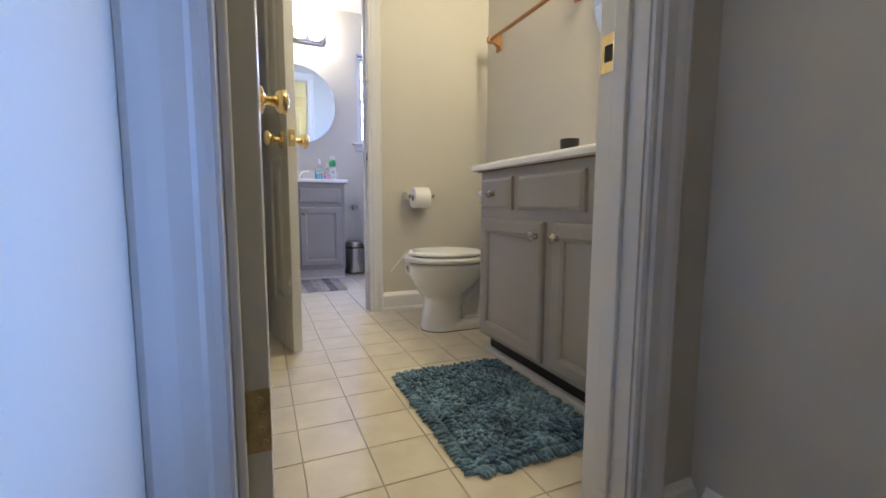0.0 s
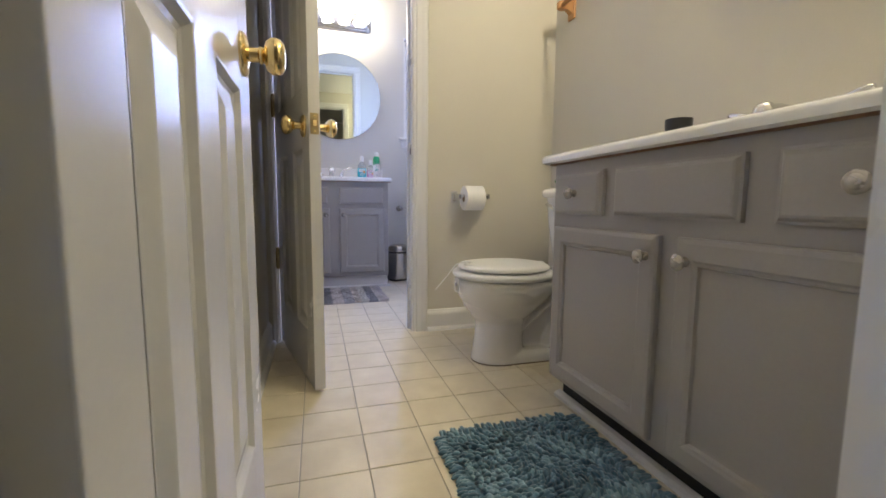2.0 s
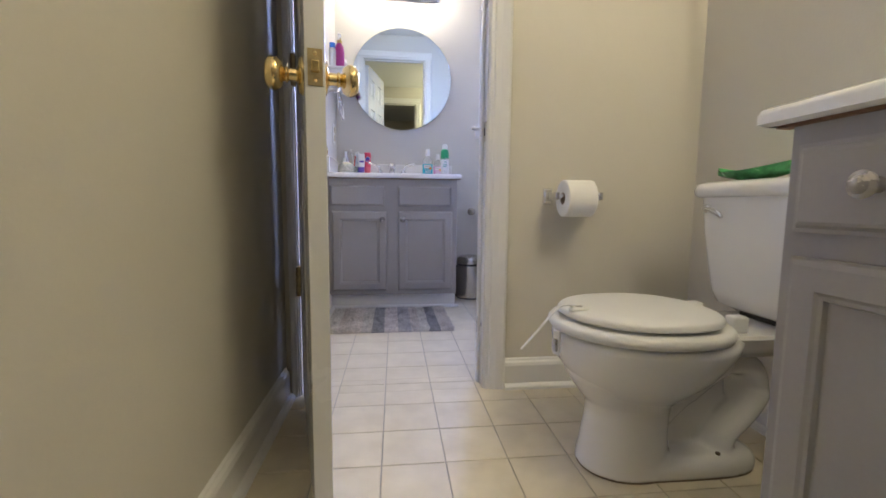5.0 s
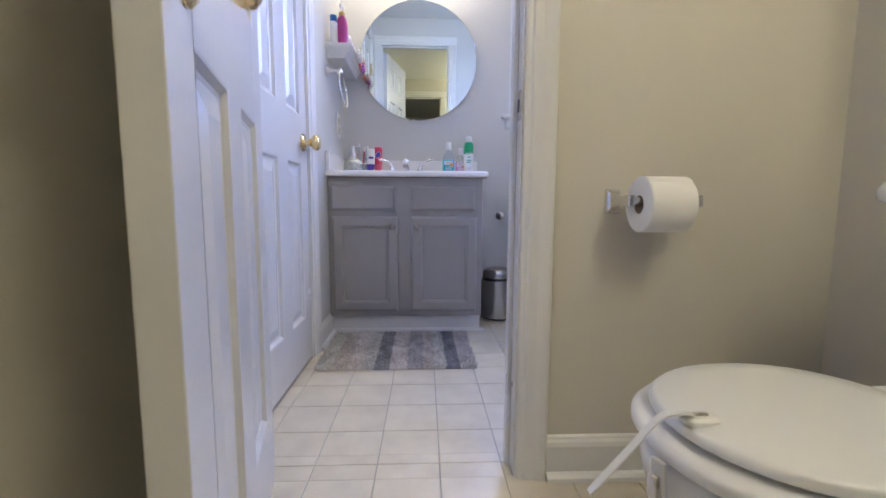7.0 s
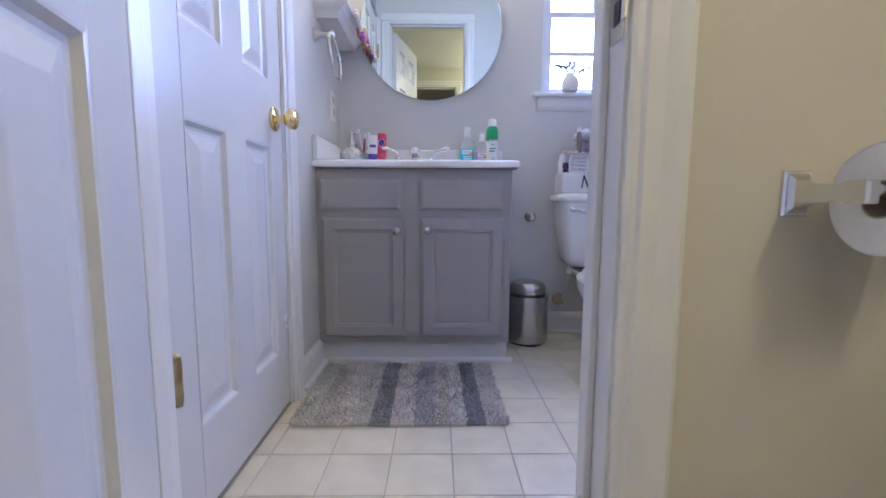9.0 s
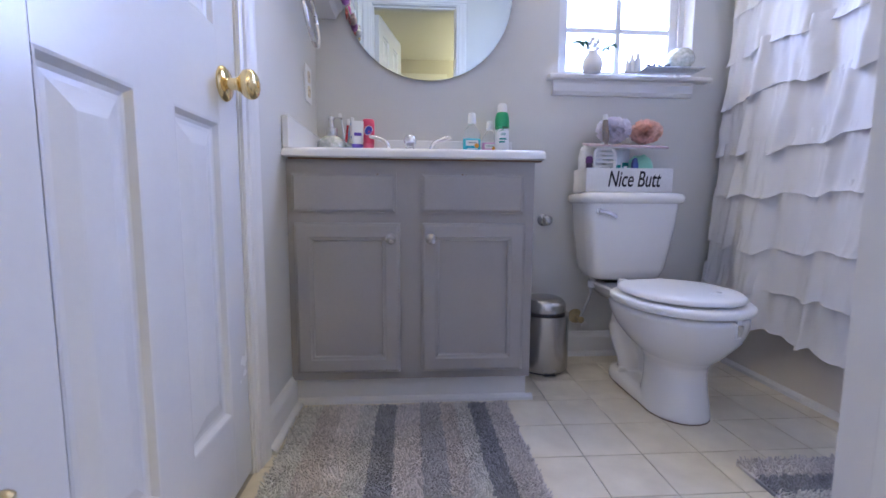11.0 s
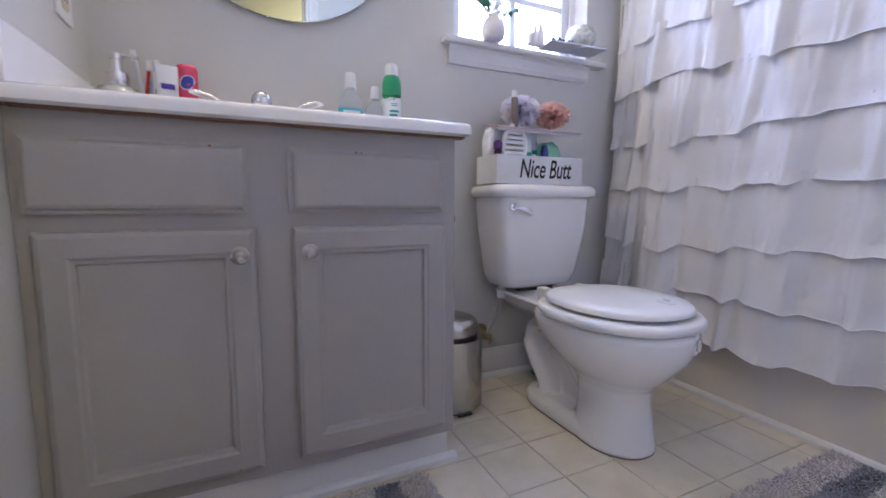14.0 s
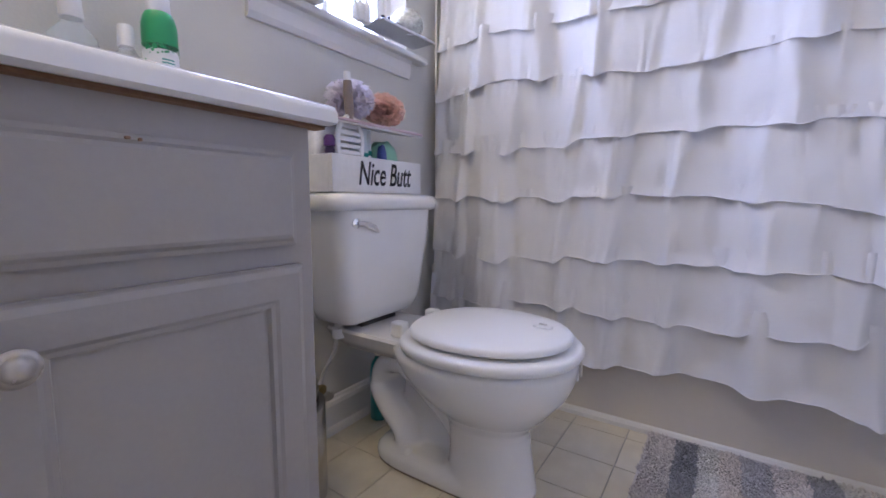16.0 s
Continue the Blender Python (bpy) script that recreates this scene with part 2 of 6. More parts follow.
CLEAR = see_through("clear_bottle_plastic", (0.9, 0.93, 0.95), 0.2)
PAPER = paint("toilet_paper", (0.86, 0.85, 0.83), 0.95, 0.02, 8, 300, 0.3)
CARPET = paint("beige_carpet", (0.42, 0.36, 0.29), 0.95, 0.12, 6, 260, 0.6)
JOINT = paint("dirty_floor_joint", (0.20, 0.16, 0.12), 0.9, 0.3, 40)
RUBBER = paint("black_plastic", (0.02, 0.02, 0.021), 0.35, 0.1)


def mirror_material():
    m, n, l, p = material("mirror_silver")
    p.inputs["Base Color"].default_value = (0.60, 0.66, 0.62, 1)
    p.inputs["Metallic"].default_value, p.inputs["Roughness"].default_value = 1, 0.01
    return m


MIRROR = mirror_material()


# ---------------------------------------------------------------- mesh helpers
def thing(name, at, label, category, group="", rz=0.0):
    ob = new(name)
    ob.matrix_world = pose(*at, 0, 0, rz)
    ob.empty_display_size = 0.05
    return tagged(ob, label, category, group)


def part(name, bm, mat, parent=None, label="", smooth=None, kind=""):
    """Links a bmesh as one mesh, under a thing or under a part. smooth: the angle up to which edges shade smoothly."""
    bmesh.ops.recalc_face_normals(bm, faces=bm.faces)
    if smooth is not None:
        for f in bm.faces:
            f.smooth = True
        for e in bm.edges:
            if len(e.link_faces) == 2:
                e.smooth = e.calc_face_angle(0) < radians(smooth)
    me = bpy.data.meshes.new(name)
    bm.to_mesh(me)
    bm.free()
    for mt in mat if isinstance(mat, (list, tuple)) else [mat]:
        me.materials.append(mt)
    ob = new(name, me)
    ob.parent = parent
    return tagged(ob, label, kind=kind)


def box(bm, x0, x1, y0, y1, z0, z1, bevel=0.0, seg=2):
    r = bmesh.ops.create_cube(bm, size=1, matrix=Matrix.Translation(((x0 + x1) / 2, (y0 + y1) / 2, (z0 + z1) / 2)) @ Matrix.Diagonal((abs(x1 - x0), abs(y1 - y0), abs(z1 - z0), 1)))
    if bevel:
        es = list({e for v in r["verts"] for e in v.link_edges})
        bmesh.ops.bevel(bm, geom=es, offset=bevel, segments=seg, affect="EDGES", profile=0.5)
    return bm


def boxes(*rows, bevel=0.0):
    bm = bmesh.new()
    for r in rows:
        box(bm, *r, bevel=bevel)
    return bm


def loft(bm, rings, cap=True):
    """Skins a row of closed rings, each a list of as many points."""
    vs = [[bm.verts.new(p) for p in r] for r in rings]
    k = len(vs[0])
    for a, b in zip(vs, vs[1:]):
        for i in range(k):
            bm.faces.new((a[i], a[(i + 1) % k], b[(i + 1) % k], b[i]))
    if cap:
        bm.faces.new(vs[0][::-1])
        bm.faces.new(vs[-1])
    return bm


def lathe(bm, profile, m=None, k=24):
    """Turns rows of (radius, height) about the z axis of m."""
    m = m or Matrix()
    rings = [[m @ Vector((r * math.cos(2 * math.pi * i / k), r * math.sin(2 * math.pi * i / k), h)) for i in range(k)] for r, h in profile]
    return loft(bm, rings)


def tube(bm, pts, radius, k=12, closed=False):
    """A round bar along points; radius may be a list."""
    pts = [Vector(p) for p in pts]
    rad = radius if isinstance(radius, (list, tuple)) else [radius] * len(pts)
    rings, side = [], None
    for i, p in enumerate(pts):
        a = pts[i - 1] if (i or closed) else p
        b = pts[(i + 1) % len(pts)] if (i < len(pts) - 1 or closed) else p
        d = (b - a).normalized()
        if side is None:
            side = d.orthogonal().normalized()
        side = (side - d * side.dot(d)).normalized()
        up = d.cross(side)
        rings.append([p + rad[i] * (math.cos(2 * math.pi * j / k) * side + math.sin(2 * math.pi * j / k) * up) for j in range(k)])
    if closed:
        rings.append(rings[0])
        vs = [[bm.verts.new(p) for p in r] for r in rings[:-1]]
        vs.append(vs[0])
        for a, b in zip(vs, vs[1:]):
            for i in range(k):
                bm.faces.new((a[i], a[(i + 1) % k], b[(i + 1) % k], b[i]))
        return bm
    return loft(bm, rings)


def moulding(bm, profile, a, b, out, across):
    """Runs a moulding's section, rows of (across, out), from a to b."""
    a, b, out, across = Vector(a), Vector(b), Vector(out), Vector(across)
    return loft(bm, [[p + across * u + out * v for u, v in profile] for p in (a, b)])


def spline(pts, n=8):
    """Points of a smooth curve through pts."""
    pts = [Vector(p) for p in pts]
    q = [2 * pts[0] - pts[1], *pts, 2 * pts[-1] - pts[-2]]
    res = []
    for i in range(1, len(q) - 2):
        for j in range(n):
            t = j / n
            res.append(0.5 * (2 * q[i] + (q[i + 1] - q[i - 1]) * t + (2 * q[i - 1] - 5 * q[i] + 4 * q[i + 1] - q[i + 2]) * t * t + (3 * q[i] - q[i - 1] - 3 * q[i + 1] + q[i + 2]) * t ** 3))
    return res + [pts[-1]]


CASING = [(0, 0), (0, 0.011), (0.008, 0.014), (0.018, 0.014), (0.024, 0.020), (0.05, 0.022), (0.068, 0.027), (0.082, 0.029), (0.09, 0.026), (0.094, 0.018), (0.094, 0)]
BASE = [(0, 0), (0, 0.018), (0.105, 0.018), (0.118, 0.014), (0.126, 0.008), (0.132, 0.006), (0.138, 0)]
SHOE = [(0, 0.0), (0, 0.022), (0.012, 0.02), (0.02, 0.012), (0.024, 0.0)]


# ---------------------------------------------------------------- the shell
XL_A, XL_B, XR_A, XR_B = 0.22, 0.17, 2.065, 3.22
Y_HALL, Y_IN, Y_D0, Y_D1, Y_END = 0.83, 0.96, 3.27, 3.40, 5.36
TOP, HEAD = 3.05, 2.74
E1L, E1R = 0.292, 1.078   # entry's opening
E2L, E2R = 0.282, 1.078   # opening between the two rooms


def wall(name, *rows, mat=None, label="greige painted plaster wall"):
    return tagged(part(name, boxes(*rows), mat or WALL), label, "wall", kind="structure")


wall("wall_entry", (0.05, E1L - 0.02, Y_HALL, Y_IN, 0, TOP), (E1R + 0.02, 3.35, Y_HALL, Y_IN, 0, TOP), (E1L - 0.02, E1R + 0.02, Y_HALL, Y_IN, HEAD + 0.02, TOP))
Y_DM = (Y_D0 + Y_D1) / 2
for nm, ya, yb, pt, lb in (("wall_divider", Y_D0, Y_DM, WALL, "greige painted plaster wall"), ("wall_divider_bath", Y_DM, Y_D1, BATHWALL, "pale grey painted plaster wall")):
    wall(nm, (0.05, E2L - 0.02, ya, yb, 0, TOP), (E2R + 0.02, 3.35, ya, yb, 0, TOP), (E2L - 0.02, E2R + 0.02, ya, yb, HEAD + 0.02, TOP), mat=pt, label=lb)
wall("wall_left_vanity_room", (0.05, XL_A, Y_IN, Y_D0, 0, TOP))
D3A, D3B = 3.56, 4.345
wall("wall_left_bath", (0.03, XL_B, Y_D1, D3A - 0.02, 0, TOP), (0.03, XL_B, D3B + 0.02, Y_END, 0, TOP), (0.03, XL_B, D3A - 0.02, D3B + 0.02, HEAD + 0.02, TOP), mat=BATHWALL, label="pale grey painted plaster wall")
wall("wall_right_vanity_room", (XR_A, XR_A + 0.12, Y_IN, Y_D0, 0, TOP))
wall("wall_right_bath", (XR_B, XR_B + 0.12, Y_D1, Y_END + 0.15, 0, TOP), mat=BATHWALL, label="pale grey painted plaster wall")
WX0, WX1, WZ0, WZ1 = 1.45, 2.20, 1.535, 2.61
wall("wall_end", (0.03, WX0, Y_END, Y_END + 0.17, 0, TOP), (WX1, XR_B, Y_END, Y_END + 0.17, 0, TOP), (WX0, WX1, Y_END, Y_END + 0.17, 0, WZ0), (WX0, WX1, Y_END, Y_END + 0.17, WZ1, TOP), mat=BATHWALL, label="pale grey painted plaster wall")
wall("wall_closet_back", (-0.7, -0.6, Y_D1, Y_END - 0.4, 0, TOP), (-0.7, 0.03, Y_D1 - 0.1, Y_D1, 0, TOP), (-0.7, 0.03, Y_END - 0.4, Y_END - 0.3, 0, TOP))
tagged(part("floor_closet", boxes((-0.6, 0.03, Y_D1, Y_END - 0.4, -0.08, 0.0)), CARPET), "beige carpeted closet floor", "floor", kind="structure")
# the landing outside
wall("wall_landing_left", (0.06, 0.188, -2.3, Y_HALL, 0, TOP))
wall("wall_passage", (1.30, 1.42, 0.38, Y_HALL, 0, TOP))
wall("wall_landing_back", (0.06, 3.35, -2.42, -2.3, 0, TOP))
wall("wall_landing_right", (3.23, 3.35, -2.3, -1.13, 0, TOP), (3.23, 3.35, 0.14, Y_HALL, 0, TOP), (3.23, 3.35, -1.13, 0.14, 0, 0.75), (3.23, 3.35, -1.13, 0.14, 2.3, TOP))
tagged(part("ceiling", boxes((-0.7, 3.35, -2.42, Y_END + 0.17, TOP, TOP + 0.1)), CEIL), "flat white painted ceiling", "ceiling", kind="structure")
tagged(part("floor_landing", boxes((0.05, 3.35, -2.42, 0.9, -0.08, 0.0)), CARPET), "beige carpeted landing floor", "floor", kind="structure")
floor = tagged(part("floor", boxes((0.03, XR_B, 0.9, Y_END, -0.08, -0.004)), GROUT), "cream marbled tile floor with grey joints", "floor", kind="structure")


def trim(name, bm, label, smooth=None):
    return tagged(part(name, bm, TRIM, smooth=smooth), label, "trim", kind="structure")


def lining(name, xa, xb, ya, yb, stop):
    """Jambs and head of an opening in a wall across y, with a stop bead."""
    bm = boxes((xa - 0.02, xa, ya - 0.002, yb + 0.002, 0, HEAD), (xb, xb + 0.02, ya - 0.002, yb + 0.002, 0, HEAD), (xa - 0.02, xb + 0.02, ya - 0.002, yb + 0.002, HEAD, HEAD + 0.02))
    box(bm, xa, xa + 0.014, stop, stop + 0.04, 0, HEAD, 0.003)
    box(bm, xb - 0.014, xb, stop, stop + 0.04, 0, HEAD, 0.003)
    box(bm, xa + 0.014, xb - 0.014, stop, stop + 0.04, HEAD - 0.014, HEAD, 0.003)
    return trim(name, bm, "white painted door jamb with stop bead")


def casing_y(name, xa, xb, y, sign, left=1.0, right=1.0):
    """Casing about an opening on a face across y; sign: which way the face looks."""
    o = (0, sign, 0)
    for side, x, ax, w in (("left", xa - 0.006, -1, left), ("right", xb + 0.006, 1, right)):
        bm = bmesh.new()
        moulding(bm, [(u * w, v) for u, v in CASING], (x, y, 0), (x, y, HEAD + 0.006), o, (ax, 0, 0))
        trim(name, bm, "white moulded door casing")
    bm = bmesh.new()
    moulding(bm, CASING, (xa - 0.006 - 0.094 * left, y, HEAD + 0.006), (xb + 0.006 + 0.094 * right, y, HEAD + 0.006), o, (0, 0, 1))
    trim(name, bm, "white moulded door head casing")


lining("door_jamb", E1L, E1R, Y_HALL, Y_IN, Y_HALL + 0.04)
casing_y("door_casing", E1L, E1R, Y_HALL, -1, 1.07)
casing_y("door_casing", E1L, E1R, Y_IN, 1, 0.45, 1.0)
lining("door_jamb", E2L, E2R, Y_D0, Y_D1, Y_D0 + 0.055)
casing_y("door_casing", E2L, E2R, Y_D0, -1, 0.36, 1.0)
casing_y("door_casing", E2L, E2R, Y_D1, 1, 0.9, 1.0)
# door in the bath's left wall
bm = boxes((0.05, XL_B + 0.002, D3A - 0.02, D3A, 0, HEAD), (0.05, XL_B + 0.002, D3B, D3B + 0.02, 0, HEAD), (0.05, XL_B + 0.002, D3A - 0.02, D3B + 0.02, HEAD, HEAD + 0.02))
trim("door_jamb", bm, "white painted door jamb")
for y, ay in ((D3A - 0.006, -1), (D3B + 0.006, 1)):
    bm = bmesh.new()
    moulding(bm, CASING, (XL_B, y, 0), (XL_B, y, HEAD + 0.006), (1, 0, 0), (0, ay, 0))
    trim("door_casing", bm, "white moulded door casing")
bm = bmesh.new()
moulding(bm, CASING, (XL_B, D3A - 0.1, HEAD + 0.006), (XL_B, D3B + 0.1, HEAD + 0.006), (1, 0, 0), (0, 0, 1))
trim("door_casing", bm, "white moulded door head casing")


def skirting(a, b, out):
    bm = bmesh.new()
    moulding(bm, BASE, a, b, out, (0, 0, 1))
    trim("baseboard", bm, "white moulded baseboard")
    bm = bmesh.new()
    o = Vector(out) * 0.018
    moulding(bm, SHOE, Vector(a) + o, Vector(b) + o, out, (0, 0, 1))
    trim("shoe_moulding", bm, "white quarter-round floor trim")


skirting((XL_A, Y_IN + 0.03, 0), (XL_A, Y_D0 - 0.03, 0), (1, 0, 0))
skirting((E2R + 0.1, Y_D0, 0), (XR_A, Y_D0, 0), (0, -1, 0))
skirting((XR_A, 2.2, 0), (XR_A, Y_D0 - 0.045, 0), (-1, 0, 0))
skirting((XL_B, D3B + 0.1, 0), (XL_B, 4.80, 0), (1, 0, 0))
skirting((1.21, Y_END, 0), (2.39, Y_END, 0), (0, -1, 0))
skirting((E2R + 0.1, Y_D1, 0), (2.36, Y_D1, 0), (0, 1, 0))
skirting((E1R + 0.1, Y_HALL, 0), (1.30, Y_HALL, 0), (0, -1, 0))
skirting((1.30, 0.40, 0), (1.30, Y_HALL - 0.042, 0), (-1, 0, 0))
skirting((0.188, -2.25, 0), (0.188, Y_HALL - 0.03, 0), (1, 0, 0))


# ---------------------------------------------------------------- doors
def knob_at(parent, x, y, z, out, mat=BRASS):
    """A turned door knob with rose and neck; out: which way it points along x."""
    bm = bmesh.new()
    m = pose(x, y, z, 0, 90 * out, 0)
    lathe(bm, [(0.001, -0.002), (0.046, 0.0), (0.046, 0.004), (0.040, 0.010), (0.026, 0.013), (0.016, 0.016), (0.015, 0.034), (0.019, 0.037), (0.019, 0.041), (0.015, 0.043), (0.018, 0.046), (0.030, 0.05), (0.038, 0.06), (0.040, 0.07), (0.037, 0.08), (0.028, 0.087), (0.014, 0.09), (0.009, 0.09), (0.008, 0.086), (0.001, 0.086)], m, 28)
    return part("knob", bm, mat, parent, "polished brass knob", 40)


def hinge_at(parent, x, y, z, ydir=1, mat=None):
    mat = mat or OLDBRASS
    h = part("hinge", tube(bmesh.new(), [(x, y, z - 0.058), (x, y, z + 0.058)], 0.0115, 10), mat or BRASS, parent, "brass butt hinge", 40)
    bm = bmesh.new()
    for s in (-0.036, -0.012, 0.012, 0.036):
        tube(bm, [(x, y, z + s - 0.0105), (x, y, z + s + 0.0105)], 0.0132, 10)
    part("knuckle", bm, mat or BRASS, h, smooth=40)
    bm = bmesh.new()
    lathe(bm, [(0.001, 0), (0.011, 0), (0.012, 0.006), (0.006, 0.012), (0.001, 0.013)], pose(x, y, z + 0.058), 10)
    part("finial", bm, mat or BRASS, h, smooth=40)
    return h


def panel_door(name, at, rz, label, width=0.82, height=2.70, thick=0.047, knobs=(1, -1), z0=0.016, backset=0.082, knob_z=1.145):
    """Six-panel door: hinge edge at the origin, width along y, faces towards +x and -x."""
    d = thing(name, at, label, "door", rz=rz)
    tagged(d, kind="structure")
    st, mid = 0.115, 0.122
    pw = (width - 2 * st - mid) / 2
    cols = [(st, st + pw), (st + pw + mid, width - st)]
    rows = [(0.255, 1.065), (1.30, 2.16), (2.30, 2.56)]
    h = thick / 2
    bm = boxes((-h, h, 0, st, z0, height), (-h, h, width - st, width, z0, height), bevel=0.0025)
    zs = [z0] + [v for r in rows for v in r] + [height]
    for i in range(0, len(zs), 2):
        box(bm, -h, h, st, width - st, zs[i], zs[i + 1])
    for a, b in rows:
        box(bm, -h, h, cols[0][1], cols[1][0], a, b)
    part("frame", bm, DOORW, d)
    for a, b in rows:
        for c0, c1 in cols:
            bm = bmesh.new()
            for s in (1, -1):
                rings = []
                for ins, dep in ((0, 0), (0.006, 0.001), (0.016, 0.012), (0.024, 0.0145), (0.034, 0.0135), (0.068, 0.004), (0.073, 0.003)):
                    x = s * (h - dep)
                    rings.append([(x, c0 + ins, a + ins), (x, c1 - ins, a + ins), (x, c1 - ins, b - ins), (x, c0 + ins, b - ins)])
                vs = [[bm.verts.new(p) for p in r] for r in rings]
                for p, q in zip(vs, vs[1:]):
                    for i in range(4):
                        bm.faces.new((p[i], p[(i + 1) % 4], q[(i + 1) % 4], q[i]))
                bm.faces.new(vs[-1])
            part("panel", bm, DOORW, d)
    for s in knobs:
        knob_at(d, s * h, width - backset, knob_z, s)
    lp = part("latch_plate", boxes((-0.017, 0.017, width, width + 0.003, knob_z - 0.042, knob_z + 0.042), bevel=0.001), OLDBRASS, d, "worn brass latch plate")
    part("latch_bolt", boxes((-0.009, 0.009, width + 0.003, width + 0.014, knob_z - 0.013, knob_z + 0.013), bevel=0.002), BRASS, lp)
    bm = bmesh.new()
    for dz in (-0.031, 0.031):
        lathe(bm, [(0.001, 0), (0.005, 0), (0.004, 0.0015), (0.001, 0.002)], pose(0, width + 0.003, knob_z + dz, -90, 0, 0), 10)
    part("screw", bm, BRASS, lp, smooth=40)
    return d


def hinge_leaf(parent, z):
    """The leaf let into a door's hinge edge, with its rounded corners and screws."""
    bm = boxes((-0.022, 0.0238, -0.005, 0.0, z - 0.06, z + 0.06), bevel=0.002)
    lf = part("hinge_leaf", bm, OLDBRASS, parent, "worn brass hinge leaf")
    bm = bmesh.new()
    for dx, dz in ((0.006, 0.04), (0.012, 0.012), (0.006, -0.016), (0.012, -0.042)):
        lathe(bm, [(0.001, 0), (0.0075, 0), (0.006, 0.002), (0.001, 0.001)], pose(dx, -0.005, z + dz, 90, 0, 0), 10)
    part("screw", bm, OLDBRASS, lf, smooth=40)
    tubes = bmesh.new()
    for s in (-0.04, -0.013, 0.013, 0.04):
        tube(tubes, [(-0.026, -0.009, z + s - 0.012), (-0.026, -0.009, z + s + 0.012)], 0.0105, 10)
    part("hinge_knuckle", tubes, OLDBRASS, lf, smooth=40)


door_1 = panel_door("door_1", (0.321, 0.985, 0), -0.6, "white six-panel entry door standing open along the wall", 0.80)
for z in (0.41, 1.35, 2.4):
    hinge_leaf(door_1, z)
# the hinge edge of the second door stands at the divider's left jamb
door_2 = panel_door("door_2", (0.312, 3.262, 0), 180 + 13.8, "white six-panel door standing open between the rooms", 0.79)
for z in (0.5, 1.36, 2.4):
    hinge_at(door_2, 0.03, -0.006, z)
door_3 = panel_door("door_3", (XL_B - 0.0245, D3A + 0.004, 0), 0, "closed white six-panel door in the bath's side wall", D3B - D3A - 0.008, knobs=(1,), backset=0.078, knob_z=1.172)
for z in (0.43, 1.36, 2.4):
    hinge_at(door_3, 0.034, 0.006, z)
for at, rz in (((E1R, 0.935, 1.15), 0), ((E2R, 3.295, 1.15), 0)):
    sp = thing("strike_plate", at, "brass strike plate let into the door jamb", "strike plate")
    part("plate", boxes((-0.003, 0.0, -0.022, 0.022, -0.042, 0.042), bevel=0.001), BRASS if at[1] < 2 else NICKEL, sp)
    part("slot", boxes((-0.0045, -0.003, -0.012, 0.01, -0.018, 0.018)), BLACK, sp)
    part("lip", boxes((-0.006, -0.002, -0.034, -0.022, -0.02, 0.02), bevel=0.001), BRASS if at[1] < 2 else NICKEL, sp)


# ---------------------------------------------------------------- vanities
def raised_front(bm, u0, u1, z0, z1, thick, frame=0.0):
    """A drawer or door front in local x, z; it stands out towards -y. frame: width of a door's stiles, with a sunk panel."""
    e = 0.012
    if not frame:
        rings = [((0, 0)), ((0, thick * 0.55)), ((e * 0.6, thick * 0.62)), ((e * 1.1, thick * 0.9)), ((e * 1.6, thick))]
    else:
        rings = [(0, 0), (0, thick * 0.6), (0.004, thick * 0.85), (0.014, thick), (frame - 0.016, thick), (frame - 0.010, thick * 0.86), (frame - 0.003, thick * 0.8), (frame, thick * 0.45), (frame + 0.004, thick * 0.42)]
    vs = [[bm.verts.new((x, -d, z)) for x, z in ((u0 + i, z0 + i), (u1 - i, z0 + i), (u1 - i, z1 - i), (u0 + i, z1 - i))] for i, d in rings]
    for a, b in zip(vs, vs[1:]):
        for i in range(4):
            bm.faces.new((a[i], a[(i + 1) % 4], b[(i + 1) % 4], b[i]))
    bm.faces.new(vs[-1])
    bm.faces.new(vs[0][::-1])
    return bm


def cab_knob(parent, x, z, y):
    bm = bmesh.new()
    lathe(bm, [(0.001, 0), (0.013, 0), (0.013, 0.003), (0.009, 0.008), (0.009, 0.014), (0.016, 0.019), (0.0215, 0.026), (0.022, 0.03), (0.018, 0.034), (0.015, 0.0345), (0.013, 0.038), (0.008, 0.041), (0.001, 0.042)], pose(x, y, z, 90, 0, 0), 24)
    return part("knob", bm, KNOBW, parent, "pale painted round knob", 40)


def vanity(name, at, rz, width, depth, height, toe, drawers, doors, knob_on, label, toe_mat, toe_in):
    """Cabinet with its left front lower corner at the origin, width along x, front towards -y."""
    v = thing(name, at, label, "cabinet", rz=rz)
    body = boxes((0, width, 0, depth, toe, height - 0.001), bevel=0.002)
    part("body", body, GREY, v)
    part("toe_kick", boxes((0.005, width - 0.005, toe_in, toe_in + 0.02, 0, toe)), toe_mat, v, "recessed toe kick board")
    for s in (0.0, width - 0.018):
        part("side_foot", boxes((s, s + 0.018, toe_in + 0.02, depth, 0, toe)), GREY, v)
    for i, (u0, u1, z0, z1) in enumerate(drawers):
        dr = part("drawer_front", raised_front(bmesh.new(), u0, u1, z0, z1, 0.026), GREY, v)
        if i in knob_on:
            cab_knob(dr, (u0 + u1) / 2, (z0 + z1) / 2, -0.026)
    for i, (u0, u1, z0, z1, side) in enumerate(doors):
        dr = part("door", raised_front(bmesh.new(), u0, u1, z0, z1, 0.026, 0.072), GREY, v)
        cab_knob(dr, u1 - 0.036 if side > 0 else u0 + 0.036, z1 - 0.062, -0.026)
    return v


